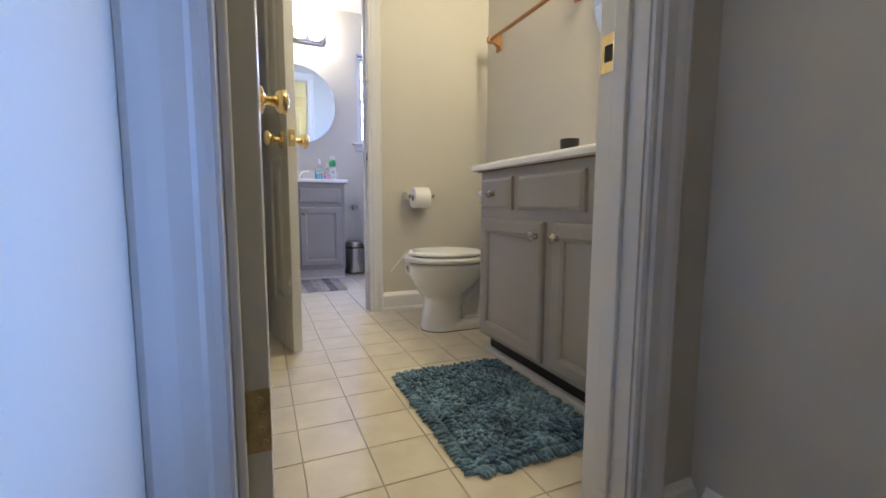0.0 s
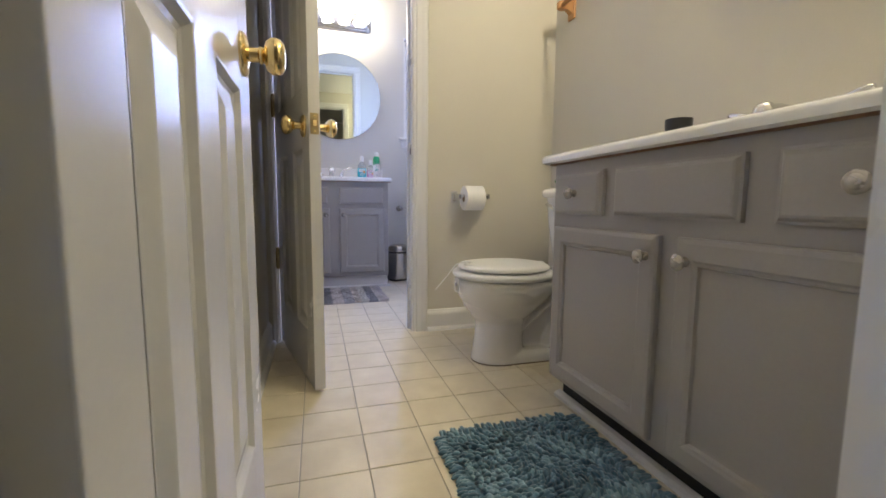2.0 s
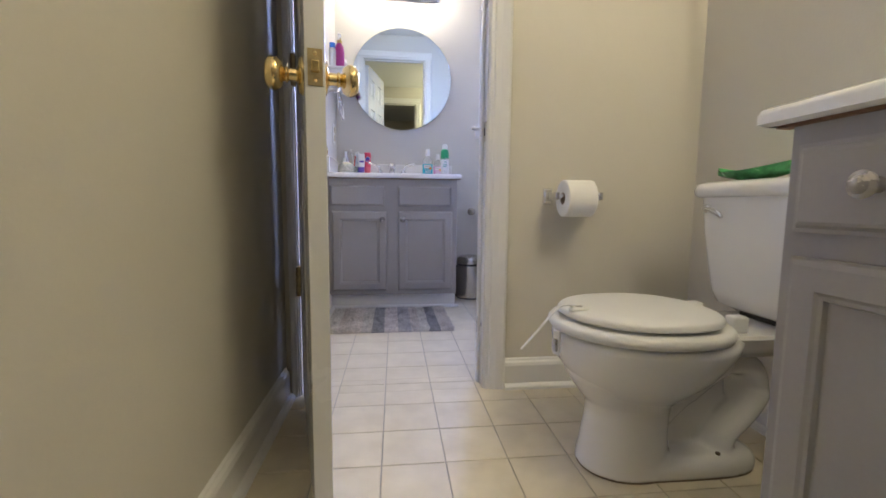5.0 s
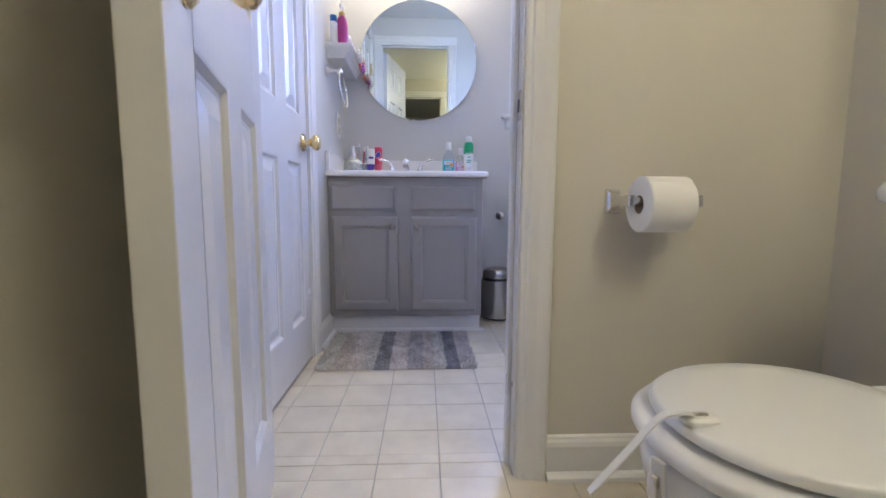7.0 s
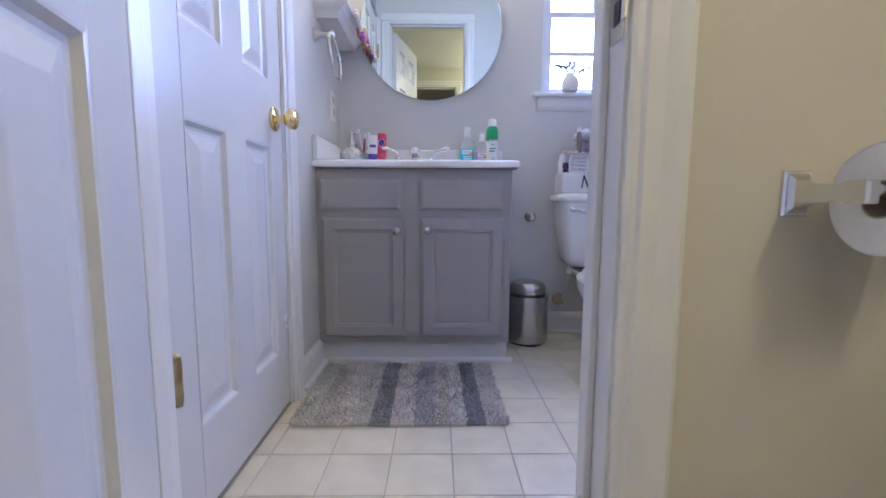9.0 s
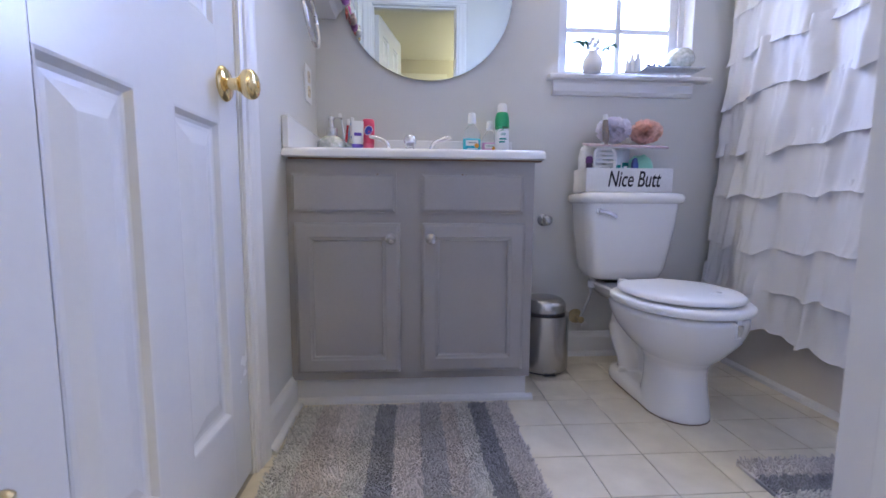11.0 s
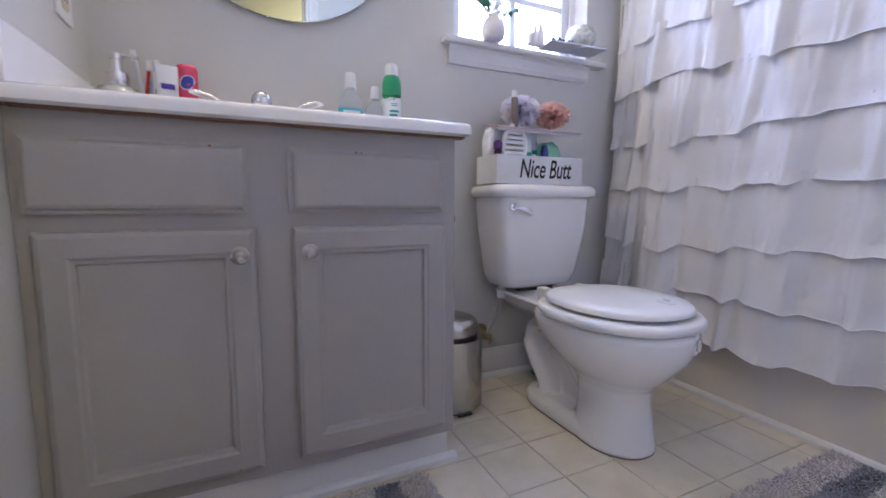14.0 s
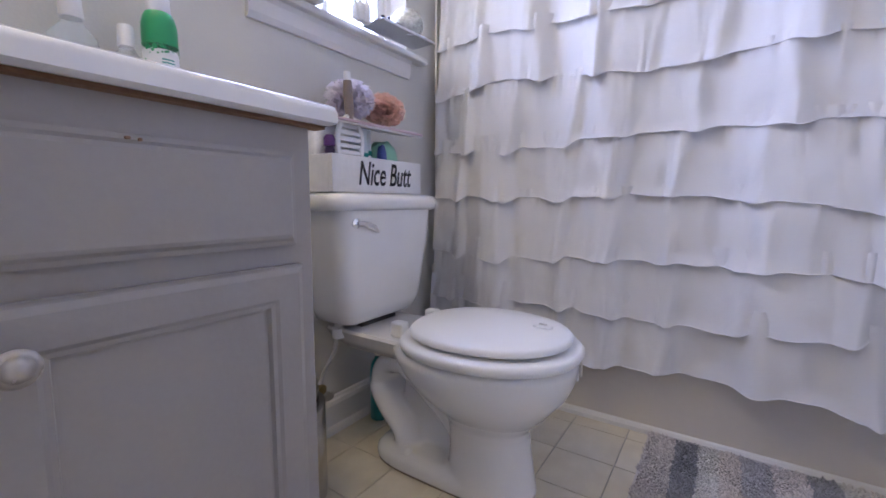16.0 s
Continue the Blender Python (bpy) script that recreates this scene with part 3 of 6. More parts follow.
def counter(name, at, rz, width, depth, z0, z1, label, bowl, splashes, backs=0.12):
    """Moulded top with a sunk bowl, backsplash and side splash; front towards -y, left front corner at the origin."""
    c = thing(name, at, label, "countertop", rz=rz)
    bm = bmesh.new()
    cx, cy, rx, ry = bowl
    k = 40
    outer, ring = [], []
    for i in range(k):
        a = 2 * math.pi * i / k
        dx, dy = math.cos(a), math.sin(a)
        sx = ((width - cx) if dx > 0 else cx) / abs(dx) if abs(dx) > 1e-6 else 9
        sy = ((depth - cy) if dy > 0 else cy) / abs(dy) if abs(dy) > 1e-6 else 9
        s = min(sx, sy)
        outer.append((cx + dx * s, cy + dy * s))
    corners = [(0, 0), (width, 0), (width, depth), (0, depth)]
    for q in corners:
        j = min(range(k), key=lambda i: (outer[i][0] - q[0]) ** 2 + (outer[i][1] - q[1]) ** 2)
        outer[j] = q
    rb = 0.016

    def inset(p, e):
        return (min(max(p[0], e), width - e), min(max(p[1], e), depth - e))
    rows = [[(*inset(p, 0.012), z0) for p in outer], [(*p, z0 + 0.006) for p in outer], [(*p, z1 - rb) for p in outer], [(*inset(p, rb * 0.3), z1 - rb * 0.3) for p in outer], [(*inset(p, rb), z1) for p in outer]]
    for f, dz in ((1.0, 0.0), (0.97, -0.006), (0.9, -0.04), (0.75, -0.10), (0.5, -0.14), (0.12, -0.15)):
        rows.append([(cx + rx * f * math.cos(2 * math.pi * i / k), cy + ry * f * math.sin(2 * math.pi * i / k), z1 + dz) for i in range(k)])
    loft(bm, rows, False)
    bm.faces.new([v for v in bm.verts][-k:])
    part("top", bm, MARBLE, c, smooth=50)
    part("substrate", boxes((0.014, width - 0.006, 0.030, 0.06, z0 - 0.003, z0 + 0.003)), CHIP, c, "bare brown board edge")
    part("backsplash", boxes((0.0, width, depth - 0.024, depth, z1 - 0.002, z1 + backs), bevel=0.005), MARBLE, c)
    for s in splashes:
        x = 0.0 if s < 0 else width - 0.026
        part("side_splash", boxes((x, x + 0.026, 0.01, depth - 0.0245, z1 - 0.002, z1 + backs), bevel=0.005), MARBLE, c)
    return c


# bath: two drawer fronts over two doors
VBX, VBY = XL_B + 0.001, 4.785
van_b = vanity("vanity_cabinet", (VBX, VBY, 0), 0, 1.005, 0.573, 1.033, 0.118,
       [(0.018, 0.437, 0.816, 0.980), (0.533, 0.960, 0.816, 0.980)],
       [(0.03, 0.451, 0.155, 0.779, 1), (0.539, 0.967, 0.155, 0.779, -1)], (), "grey painted two-door vanity cabinet with false drawer fronts", TRIM, 0.04)
for x, z, w in ((0.70, 0.972, 0.006), (0.715, 0.971, 0.004), (0.36, 0.970, 0.006), (0.39, 0.165, 0.005)):
    part("paint_chip", boxes((x, x + w, -0.0262, -0.020, z, z + 0.004), bevel=0.001), CHIP, van_b, "bare wood where paint chipped")
part("side_hook", lathe(bmesh.new(), [(0.001, 0), (0.006, 0.002), (0.005, 0.008), (0.001, 0.01)], pose(0.997, 0.012, 0.745, 0, 90, 0), 10), PLASTW, van_b, "small white hook", 40)
bm = bmesh.new()
moulding(bm, SHOE, (VBX, VBY + 0.04, 0), (VBX + 1.03, VBY + 0.04, 0), (0, -1, 0), (0, 0, 1))
trim("shoe_moulding", bm, "white quarter-round under the vanity")
counter("countertop", (XL_B + 0.001, 4.735, 0), 0, 1.034, 0.624, 1.033, 1.073, "white cultured marble vanity top with basin", (0.49, 0.28, 0.27, 0.19), (-1,))
# vanity room: cabinet along the right wall, front towards -x
# its toe kick takes BLACK, the recess's shade put into the board's colour
vanity("vanity_cabinet", (1.437, 2.188, 0), -90, 1.222, 0.625, 0.985, 0.108,
       [(0.03, 0.316, 0.786, 0.945), (0.376, 0.805, 0.786, 0.945), (0.88, 1.195, 0.786, 0.945)],
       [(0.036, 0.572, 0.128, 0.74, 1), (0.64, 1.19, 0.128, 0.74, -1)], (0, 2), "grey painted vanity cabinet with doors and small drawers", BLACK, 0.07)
counter("countertop", (1.396, 2.228, 0), -90, 1.266, 0.667, 0.985, 1.024, "white cultured marble vanity top with basin", (0.64, 0.36, 0.28, 0.19), (), 0.1)
bm = bmesh.new()
moulding(bm, [(0, 0), (0, 0.03), (0.012, 0.028), (0.02, 0.018), (0.024, 0)], (1.503, 2.2, 0), (1.503, Y_IN + 0.03, 0), (-1, 0, 0), (0, 0, 1))
trim("shoe_moulding", bm, "white quarter-round under the vanity")


# ---------------------------------------------------------------- toilets
def oval(f0, f1, hw, z, k=40, square=0.0):
    """An egg-like ring from f0 to f1 along x, blunter at the back."""
    c, a = (f0 + f1) / 2, (f1 - f0) / 2
    res = []
    for i in range(k):
        t = 2 * math.pi * i / k
        ct, st = math.cos(t), math.sin(t)
        e = 2 / (2.2 + square)
        x = math.copysign(abs(ct) ** e, ct)
        y = math.copysign(abs(st) ** e, st)
        res.append((c + a * x, hw * y * (1.0 - 0.08 * ct), z))
    return res


def rounded(f0, f1, hw, z, r, n=6):
    """A rectangle with rounded corners."""
    res = []
    for cx, cy, a0 in ((f1 - r, hw - r, 0), (f0 + r, hw - r, 90), (f0 + r, -hw + r, 180), (f1 - r, -hw + r, 270)):
        for j in range(n + 1):
            a = radians(a0 + 90 * j / n)
            res.append((cx + r * math.cos(a), cy + r * math.sin(a), z))
    return res


def fused(bm, step, rounds):
    """Closed bodies that overlap, made one skin with soft fillets."""
    bmesh.ops.recalc_face_normals(bm, faces=bm.faces)
    me = bpy.data.meshes.new("tmp")
    bm.to_mesh(me)
    bm.free()
    ob = bpy.data.objects.new("tmp", me)
    scene.collection.objects.link(ob)
    rm = ob.modifiers.new("skin", "REMESH")
    rm.mode, rm.voxel_size = "VOXEL", step
    sm = ob.modifiers.new("soften", "SMOOTH")
    sm.factor, sm.iterations = 0.5, rounds
    done = bpy.data.meshes.new_from_object(ob.evaluated_get(bpy.context.evaluated_depsgraph_get()))
    res = bmesh.new()
    res.from_mesh(done)
    bpy.data.objects.remove(ob)
    bpy.data.meshes.remove(me)
    bpy.data.meshes.remove(done)
    return res


def toilet(at, rz, label, reach=1.0, capped=True):
    """Two-piece toilet; wall at the origin, bowl towards +x."""
    t = thing("toilet", at, label, "toilet", rz=rz)
    # foot, column and trapway run into one another: joined, then smoothed over
    bm = bmesh.new()
    loft(bm, [oval(0.24, 0.80, 0.128, 0.0025, square=1), oval(0.24, 0.80, 0.128, 0.034, square=1), oval(0.25, 0.79, 0.12, 0.05, square=1), oval(0.28, 0.74, 0.095, 0.062, square=1)])
    loft(bm, [oval(0.53, 0.816, 0.128, 0.0025), oval(0.533, 0.806, 0.12, 0.06), oval(0.537, 0.795, 0.112, 0.13), oval(0.535, 0.79, 0.109, 0.185), oval(0.53, 0.796, 0.112, 0.215), oval(0.51, 0.818, 0.128, 0.242), oval(0.492, 0.838, 0.147, 0.27), oval(0.462, 0.86, 0.176, 0.305), oval(0.445, 0.868, 0.178, 0.33)])
    trap = bmesh.new()
    tube(trap, spline([(0.62, 0, 0.10), (0.55, 0, 0.175), (0.48, 0, 0.24), (0.41, 0, 0.295), (0.335, 0, 0.335), (0.262, 0, 0.315), (0.245, 0, 0.245), (0.285, 0, 0.175), (0.35, 0, 0.105), (0.37, 0, 0.02)], 6), [0.038] * 12 + [0.041] * 12 + [0.045] * 12 + [0.050] * 19, 18)
    for v in trap.verts:
        v.co.y *= 1.85
    tmp = bpy.data.meshes.new("tmp")
    trap.to_mesh(tmp)
    trap.free()
    bm.from_mesh(tmp)
    bpy.data.meshes.remove(tmp)
    loft(bm, [[(x, 0.018 * c, z) for x, c, z in ((f0, -1, z0), (f1, -1, z1), (f1, 1, z1), (f0, 1, z0))] for f0, z0, f1, z1 in ((0.30, 0.05, 0.57, 0.05), (0.34, 0.33, 0.57, 0.26))])
    part("pedestal", fused(bm, 0.0065, 5), CERAMIC, t, smooth=80)
    part("floor_joint", loft(bmesh.new(), [oval(0.243, 0.797, 0.1255, 0.0, square=1), oval(0.243, 0.797, 0.1255, 0.006, square=1)]), JOINT, t, "dark dirty joint along the floor")
    part("column_joint", loft(bmesh.new(), [oval(0.533, 0.8125, 0.1255, 0.0), oval(0.533, 0.8125, 0.1255, 0.006)]), JOINT, t)
    bm = bmesh.new()
    loft(bm, [oval(0.52, 0.808, 0.118, 0.232), oval(0.509, 0.82, 0.1285, 0.245), oval(0.485, 0.846, 0.155, 0.27), oval(0.45, 0.873, 0.187, 0.305), oval(0.41, 0.905, 0.215, 0.345), oval(0.375, 0.92, 0.231, 0.385), oval(0.352, 0.926, 0.237, 0.42), oval(0.347, 0.924, 0.235, 0.438), oval(0.36, 0.908, 0.222, 0.447)])
    part("bowl", bm, CERAMIC, t, smooth=60)
    bm = bmesh.new()
    loft(bm, [rounded(0.1, 0.44, 0.10, 0.375, 0.05), rounded(0.06, 0.46, 0.135, 0.415, 0.05), rounded(0.05, 0.47, 0.15, 0.445, 0.05), rounded(0.055, 0.465, 0.145, 0.455, 0.05)])
    part("deck", bm, CERAMIC, t, smooth=50)
    bm = bmesh.new()
    loft(bm, [rounded(0.07, 0.20, 0.15, 0.468, 0.05), rounded(0.045, 0.235, 0.188, 0.488, 0.05), rounded(0.035, 0.25, 0.205, 0.53, 0.055), rounded(0.027, 0.27, 0.236, 0.74, 0.055), rounded(0.025, 0.276, 0.246, 0.866, 0.055)])
    part("tank", bm, CERAMIC, t, smooth=50)
    part("tank_bolt_pad", boxes((0.1, 0.2, -0.09, 0.09, 0.455, 0.469)), RUBBER, t, "black rubber gasket")
    bm = bmesh.new()
    loft(bm, [rounded(0.026, 0.285, 0.256, 0.866, 0.055), rounded(0.022, 0.296, 0.268, 0.876, 0.06), rounded(0.022, 0.298, 0.271, 0.896, 0.06), rounded(0.03, 0.29, 0.266, 0.913, 0.06), rounded(0.05, 0.27, 0.245, 0.921, 0.06), rounded(0.09, 0.23, 0.2, 0.924, 0.05)])
    part("tank_lid", bm, CERAMIC, t, smooth=50)
    bm = bmesh.new()
    lathe(bm, [(0.001, 0), (0.016, 0), (0.016, 0.006), (0.009, 0.012), (0.001, 0.013)], pose(0.273, -0.185, 0.826, 0, 90, 0), 14)
    lev = part("flush_lever", bm, CHROME, t, "chrome flush lever", 40)
    bm = bmesh.new()
    loft(bm, [[(0.29 + 0.005 * math.cos(a), -0.19 + u, 0.826 - drop + w * math.sin(a)) for a in [math.pi * j / 5 for j in range(10)]] for u, drop, w in ((0, 0, 0.008), (0.03, 0.002, 0.008), (0.06, 0.01, 0.011), (0.085, 0.022, 0.012), (0.092, 0.027, 0.006))])
    part("handle", bm, CHROME, lev, smooth=50)
    bm = bmesh.new()
    loft(bm, [oval(0.39, 0.932, 0.243, 0.452), oval(0.382, 0.938, 0.249, 0.461), oval(0.382, 0.938, 0.249, 0.472), oval(0.392, 0.928, 0.24, 0.482), oval(0.47, 0.85, 0.17, 0.484)])
    part("seat", bm, PLASTW, t, smooth=50)
    bm = bmesh.new()
    loft(bm, [oval(0.42, 0.900, 0.213, 0.4915), oval(0.412, 0.907, 0.219, 0.496), oval(0.412, 0.907, 0.219, 0.506), oval(0.422, 0.897, 0.21, 0.515), oval(0.48, 0.842, 0.165, 0.520), oval(0.57, 0.75, 0.09, 0.522)])
    part("lid", bm, PLASTW, t, smooth=50)
    for s in (-1, 1):
        part("seat_hinge", boxes((0.35, 0.4, s * 0.095 - 0.02, s * 0.095 + 0.02, 0.453, 0.505), bevel=0.007), PLASTW, t)
        bm = bmesh.new()
        lathe(bm, [(0.02, 0), (0.019, 0.016), (0.013, 0.026), (0.001, 0.029)], pose(0.40, s * 0.092, 0.05), 14)
        if capped:
            part("bolt_cap", bm, PLASTW, t, smooth=40)
        else:
            bm.free()
            part("closet_bolt", lathe(bmesh.new(), [(0.017, 0), (0.017, 0.005), (0.008, 0.006), (0.007, 0.016), (0.001, 0.017)], pose(0.40, s * 0.092, 0.05), 12), JOINT, t, "rusty closet bolt", 40)
        part("seat_bumper", boxes((0.72, 0.75, s * 0.17 - 0.008, s * 0.17 + 0.008, 0.444, 0.455), bevel=0.003), PLASTW, t)
    for ob in t.children:
        if ob.name.split(".")[0] in ("bowl", "seat", "lid"):
            for v in ob.data.vertices:
                v.co.x = min(v.co.x, 0.4) + max(0, v.co.x - 0.4) * reach
    return t


toilet_bath = toilet((1.776, Y_END, 0), -90, "white two-piece toilet with closed lid beside the tub")
toilet_vanity = toilet((2.088, 2.682, 0), 180, "white two-piece toilet with closed lid beside the vanity", 0.955, False)

# ---------------------------------------------------------------- tub and curtain
tub = thing("bathtub", (2.39, Y_D1, 0), "white built-in bathtub with plain apron behind the curtain", "bathtub")
L = Y_END - Y_D1
part("apron", boxes((0, 0.05, 0, L, 0, 0.56), bevel=0.012), BONE, tub)
bm = boxes((0.0, 0.11, 0, L, 0.54, 0.58), (0.70, 0.83, 0, L, 0.54, 0.58), (0.11, 0.70, 0, 0.12, 0.54, 0.58), (0.11, 0.70, L - 0.12, L, 0.54, 0.58), bevel=0.008)
part("rim", bm, CERAMIC, tub)
bm = bmesh.new()
rings = []
for z, i in ((0.56, 0.0), (0.4, 0.02), (0.2, 0.05), (0.12, 0.1)):
    rings.append([(0.10 + i, 0.11 + i, z), (0.71 - i, 0.11 + i, z), (0.71 - i, L - 0.11 - i, z), (0.10 + i, L - 0.11 - i, z)])
loft(bm, rings, False)
bm.faces.new([v for v in bm.verts][-4:])
part("basin", bm, CERAMIC, tub)
bm = bmesh.new()
moulding(bm, [(0, 0), (0, 0.024), (0.016, 0.022), (0.024, 0.012), (0.028, 0)], (2.39, Y_D1, 0), (2.39, Y_END - 0.02, 0), (-1, 0, 0), (0, 0, 1))
trim("shoe_moulding", bm, "white quarter-round along the tub apron")
surround = part("tub_surround", boxes((2.42, XR_B, Y_END - 0.012, Y_END - 0.002, 0.58, 2.6), (2.42, XR_B, Y_D1 + 0.002, Y_D1 + 0.012, 0.58, 2.6), (XR_B - 0.012, XR_B - 0.002, Y_D1 + 0.012, Y_END - 0.012, 0.58, 2.6)), MARBLE)
tagged(surround, "white moulded tub surround panels", "wall panel", kind="structure")

rod = thing("curtain_rod", (2.452, Y_D1, 2.62), "chrome shower curtain rod between the walls", "curtain rod")
part("bar", tube(bmesh.new(), [(0, 0.002, 0), (0, L - 0.002, 0)], 0.016, 14), CHROME, rod, smooth=40)
for y, s in ((0.0, -90), (L, 90)):
    bm = bmesh.new()
    lathe(bm, [(0.001, 0), (0.04, 0.0), (0.04, 0.006), (0.022, 0.02), (0.001, 0.021)], pose(0, y, 0, s, 0, 0), 18)
    part("flange", bm, CHROME, rod, smooth=40)

curtain = thing("shower_curtain", (2.35, Y_D1, 0.0), "white ruffled fabric shower curtain with tiers of frills", "shower curtain")
rng = random.Random(5)


def drape(y, z):
    """The broad folds of the whole curtain: how far it stands out at y and z."""
    hang = 0.4 + 0.6 * (2.6 - z) / 2.3
    edge = min(1.0, max(0.0, (1.9 - y) / 0.25))
    warp = y + 0.05 * math.sin(3.1 * y + 0.7) + 0.012 * math.sin(2.2 * z + 5 * y)
    fold = 0.020 * math.sin(5.1 * y + 0.5) + 0.027 * math.sin(12.4 * warp + 0.9) + 0.012 * math.sin(23.7 * warp + 0.4 * math.sin(2 * z))
    return edge * hang * fold + 0.016 - 0.12 * max(0.0, z - 0.5) / 2.1


def pleat(a):
    """A lopsided wave: a slow rise and a quick fall back, as cloth laps over itself."""
    return 0.8 * math.sin(a) + 0.36 * math.sin(2 * a) + 0.2 * math.sin(3 * a) + 0.09 * math.sin(4 * a)


bm = bmesh.new()
ny, nz = 150, 16
Y0, Y1 = 0.05, L - 0.06
grid = [[bm.verts.new((-drape(Y0 + (Y1 - Y0) * i / ny, 0.32 + 2.26 * j / nz) + 0.032, Y0 + (Y1 - Y0) * i / ny, 0.32 + 2.26 * j / nz)) for i in range(ny + 1)] for j in range(nz + 1)]
for j in range(nz):
    for i in range(ny):
        bm.faces.new((grid[j][i], grid[j][i + 1], grid[j + 1][i + 1], grid[j + 1][i]))
part("backing", bm, CLOTH, curtain, smooth=80)
HEMS = [0.262, 0.462, 0.672, 0.902, 1.128, 1.375, 1.615, 1.86, 2.1, 2.34]
for tier, hem in enumerate(HEMS):
    bm = bmesh.new()
    top = hem + 0.285
    ny, nz = 420, 12
    ph = [rng.uniform(0, 6.28) for _ in range(8)]
    fr = [rng.uniform(40, 56), rng.uniform(78, 105), rng.uniform(17, 25), rng.uniform(120, 150), rng.uniform(4.0, 6.5), rng.uniform(1.8, 2.6)]
    shift = 0.3 * tier + rng.uniform(-1.3, 1.3)
    rows = []
    for j in range(nz + 1):
        v = j / nz
        row = []
        for i in range(ny + 1):
            y = Y0 + (Y1 - Y0) * i / ny
            warp = y + 0.03 * math.sin(4.2 * y + ph[6]) + 0.012 * math.sin(17 * y + ph[7])
            lap = y + 0.07 * math.sin(2.3 * y + 1.0) + 0.035 * math.sin(6.1 * y + 0.3) + 0.010 * math.sin(3 * tier + 4 * y) + 0.03 * (v - 0.5) * math.sin(5 * y + ph[3])
            big = pleat(31 * lap + shift) * (0.65 + 0.35 * math.sin(4.7 * y + 0.8))
            act = 0.35 + 0.65 * (0.5 + 0.5 * math.sin(fr[4] * y + ph[5]))
            a = math.sin(fr[0] * warp + ph[0])
            fold = act * (0.0034 * a + 0.0012 * math.sin(fr[1] * warp + ph[1])) + 0.003 * math.sin(fr[2] * warp + ph[2])
            gather = 0.0035 * math.sin(fr[3] * warp + ph[3]) * max(0, 1 - v * 2.2)
            flare = 0.020 + 0.010 * v
            sag = 0.013 * math.sin(fr[4] * y + ph[4]) + 0.014 * math.sin(fr[5] * y + ph[2]) - 0.004 * act * a * v - 0.017 * big * v + 0.006 * math.sin(7 * y + ph[1])
            z = top - (top - hem) * v + sag * (0.25 + 0.75 * v)
            curl = 0.006 * max(0, v - 0.86) / 0.14
            x = -(drape(y, z) + flare + fold * (0.3 + 1.0 * v) + 0.020 * big * (0.65 + 0.55 * v) + gather + curl + 0.008 * noise.noise((y * 18, z * 5, tier)) + 0.002 * noise.noise((y * 46, z * 16, tier)) + 0.010 * noise.noise((y * 11, z * 13, tier + 9)) * v)
            row.append(bm.verts.new((x, y + 0.015 * (0.2 + 0.8 * v) * min(1, 5 * (y - Y0), 5 * (Y1 - y)) * math.sin(31 * lap + shift + 1.3), z)))
        rows.append(row)
    for a, b in zip(rows, rows[1:]):
        for i in range(ny):
            bm.faces.new((a[i], a[i + 1], b[i + 1], b[i]))
    edge_line = [v.co + Vector((-0.0012, 0, 0.001)) for v in rows[-1][::2]]
    ruffle = part("ruffle", bm, CLOTH, curtain, smooth=80)
    part("hem", tube(bmesh.new(), edge_line, 0.0019, 5), CLOTH, ruffle, "stitched rolled hem", 80)


# ---------------------------------------------------------------- window
win = tagged(thing("window_1", (WX0, Y_END + 0.09, WZ0), "white double-hung window with a grid of panes", "window"), kind="structure")
W, Hh = WX1 - WX0, WZ1 - WZ0
fr = boxes((0, 0.035, 0, 0.075, 0, Hh), (W - 0.035, W, 0, 0.075, 0, Hh), (0.035, W - 0.035, 0, 0.075, 0, 0.03), (0.035, W - 0.035, 0, 0.075, Hh - 0.035, Hh), bevel=0.003)
part("window_frame", fr, TRIM, win)
for k, (za, zb, y) in enumerate(((0.03, 0.555, 0.012), (0.52, Hh - 0.035, 0.042))):
    s = boxes((0.035, 0.08, y, y + 0.026, za, zb), (W - 0.08, W - 0.035, y, y + 0.026, za, zb), (0.08, W - 0.08, y, y + 0.026, za, za + 0.045), (0.08, W - 0.08, y, y + 0.026, zb - 0.035, zb), bevel=0.003)
    sash = part("sash", s, TRIM, win)
    zm, xm = (za + 0.045 + zb - 0.035) / 2, W / 2
    part("muntin", boxes((xm - 0.014, xm + 0.014, y + 0.004, y + 0.022, za + 0.045, zb - 0.035), bevel=0.002), TRIM, sash)
    part("muntin", boxes((0.08, W - 0.08, y + 0.005, y + 0.021, zm - 0.013, zm + 0.013), bevel=0.002), TRIM, sash)
    for xa, xb in ((0.08, xm - 0.014), (xm + 0.014, W - 0.08)):
        for a, b in ((za + 0.045, zm - 0.013), (zm + 0.013, zb - 0.035)):
            pn = part("pane", boxes((xa, xb, y + 0.011, y + 0.014, a, b)), GLASS, sash)
            pn.visible_shadow = False
rv = boxes((0, 0.004, -0.088, 0, 0, Hh), (W - 0.004, W, -0.088, 0, 0, Hh), (0, W, -0.088, 0, Hh - 0.004, Hh))
part("reveal", rv, TRIM, win)
bm = boxes((-0.062, W + 0.09, -0.145, 0.0, -0.012, 0.014), bevel=0.008)
part("window_sill", bm, TRIM, win)
bm = bmesh.new()
moulding(bm, [(0, 0), (0, 0.012), (0.02, 0.02), (0.06, 0.022), (0.075, 0.03), (0.075, 0)], (-0.03, -0.09, -0.088), (W + 0.0, -0.09, -0.088), (0, -1, 0), (0, 0, 1))
part("apron", bm, TRIM, win)
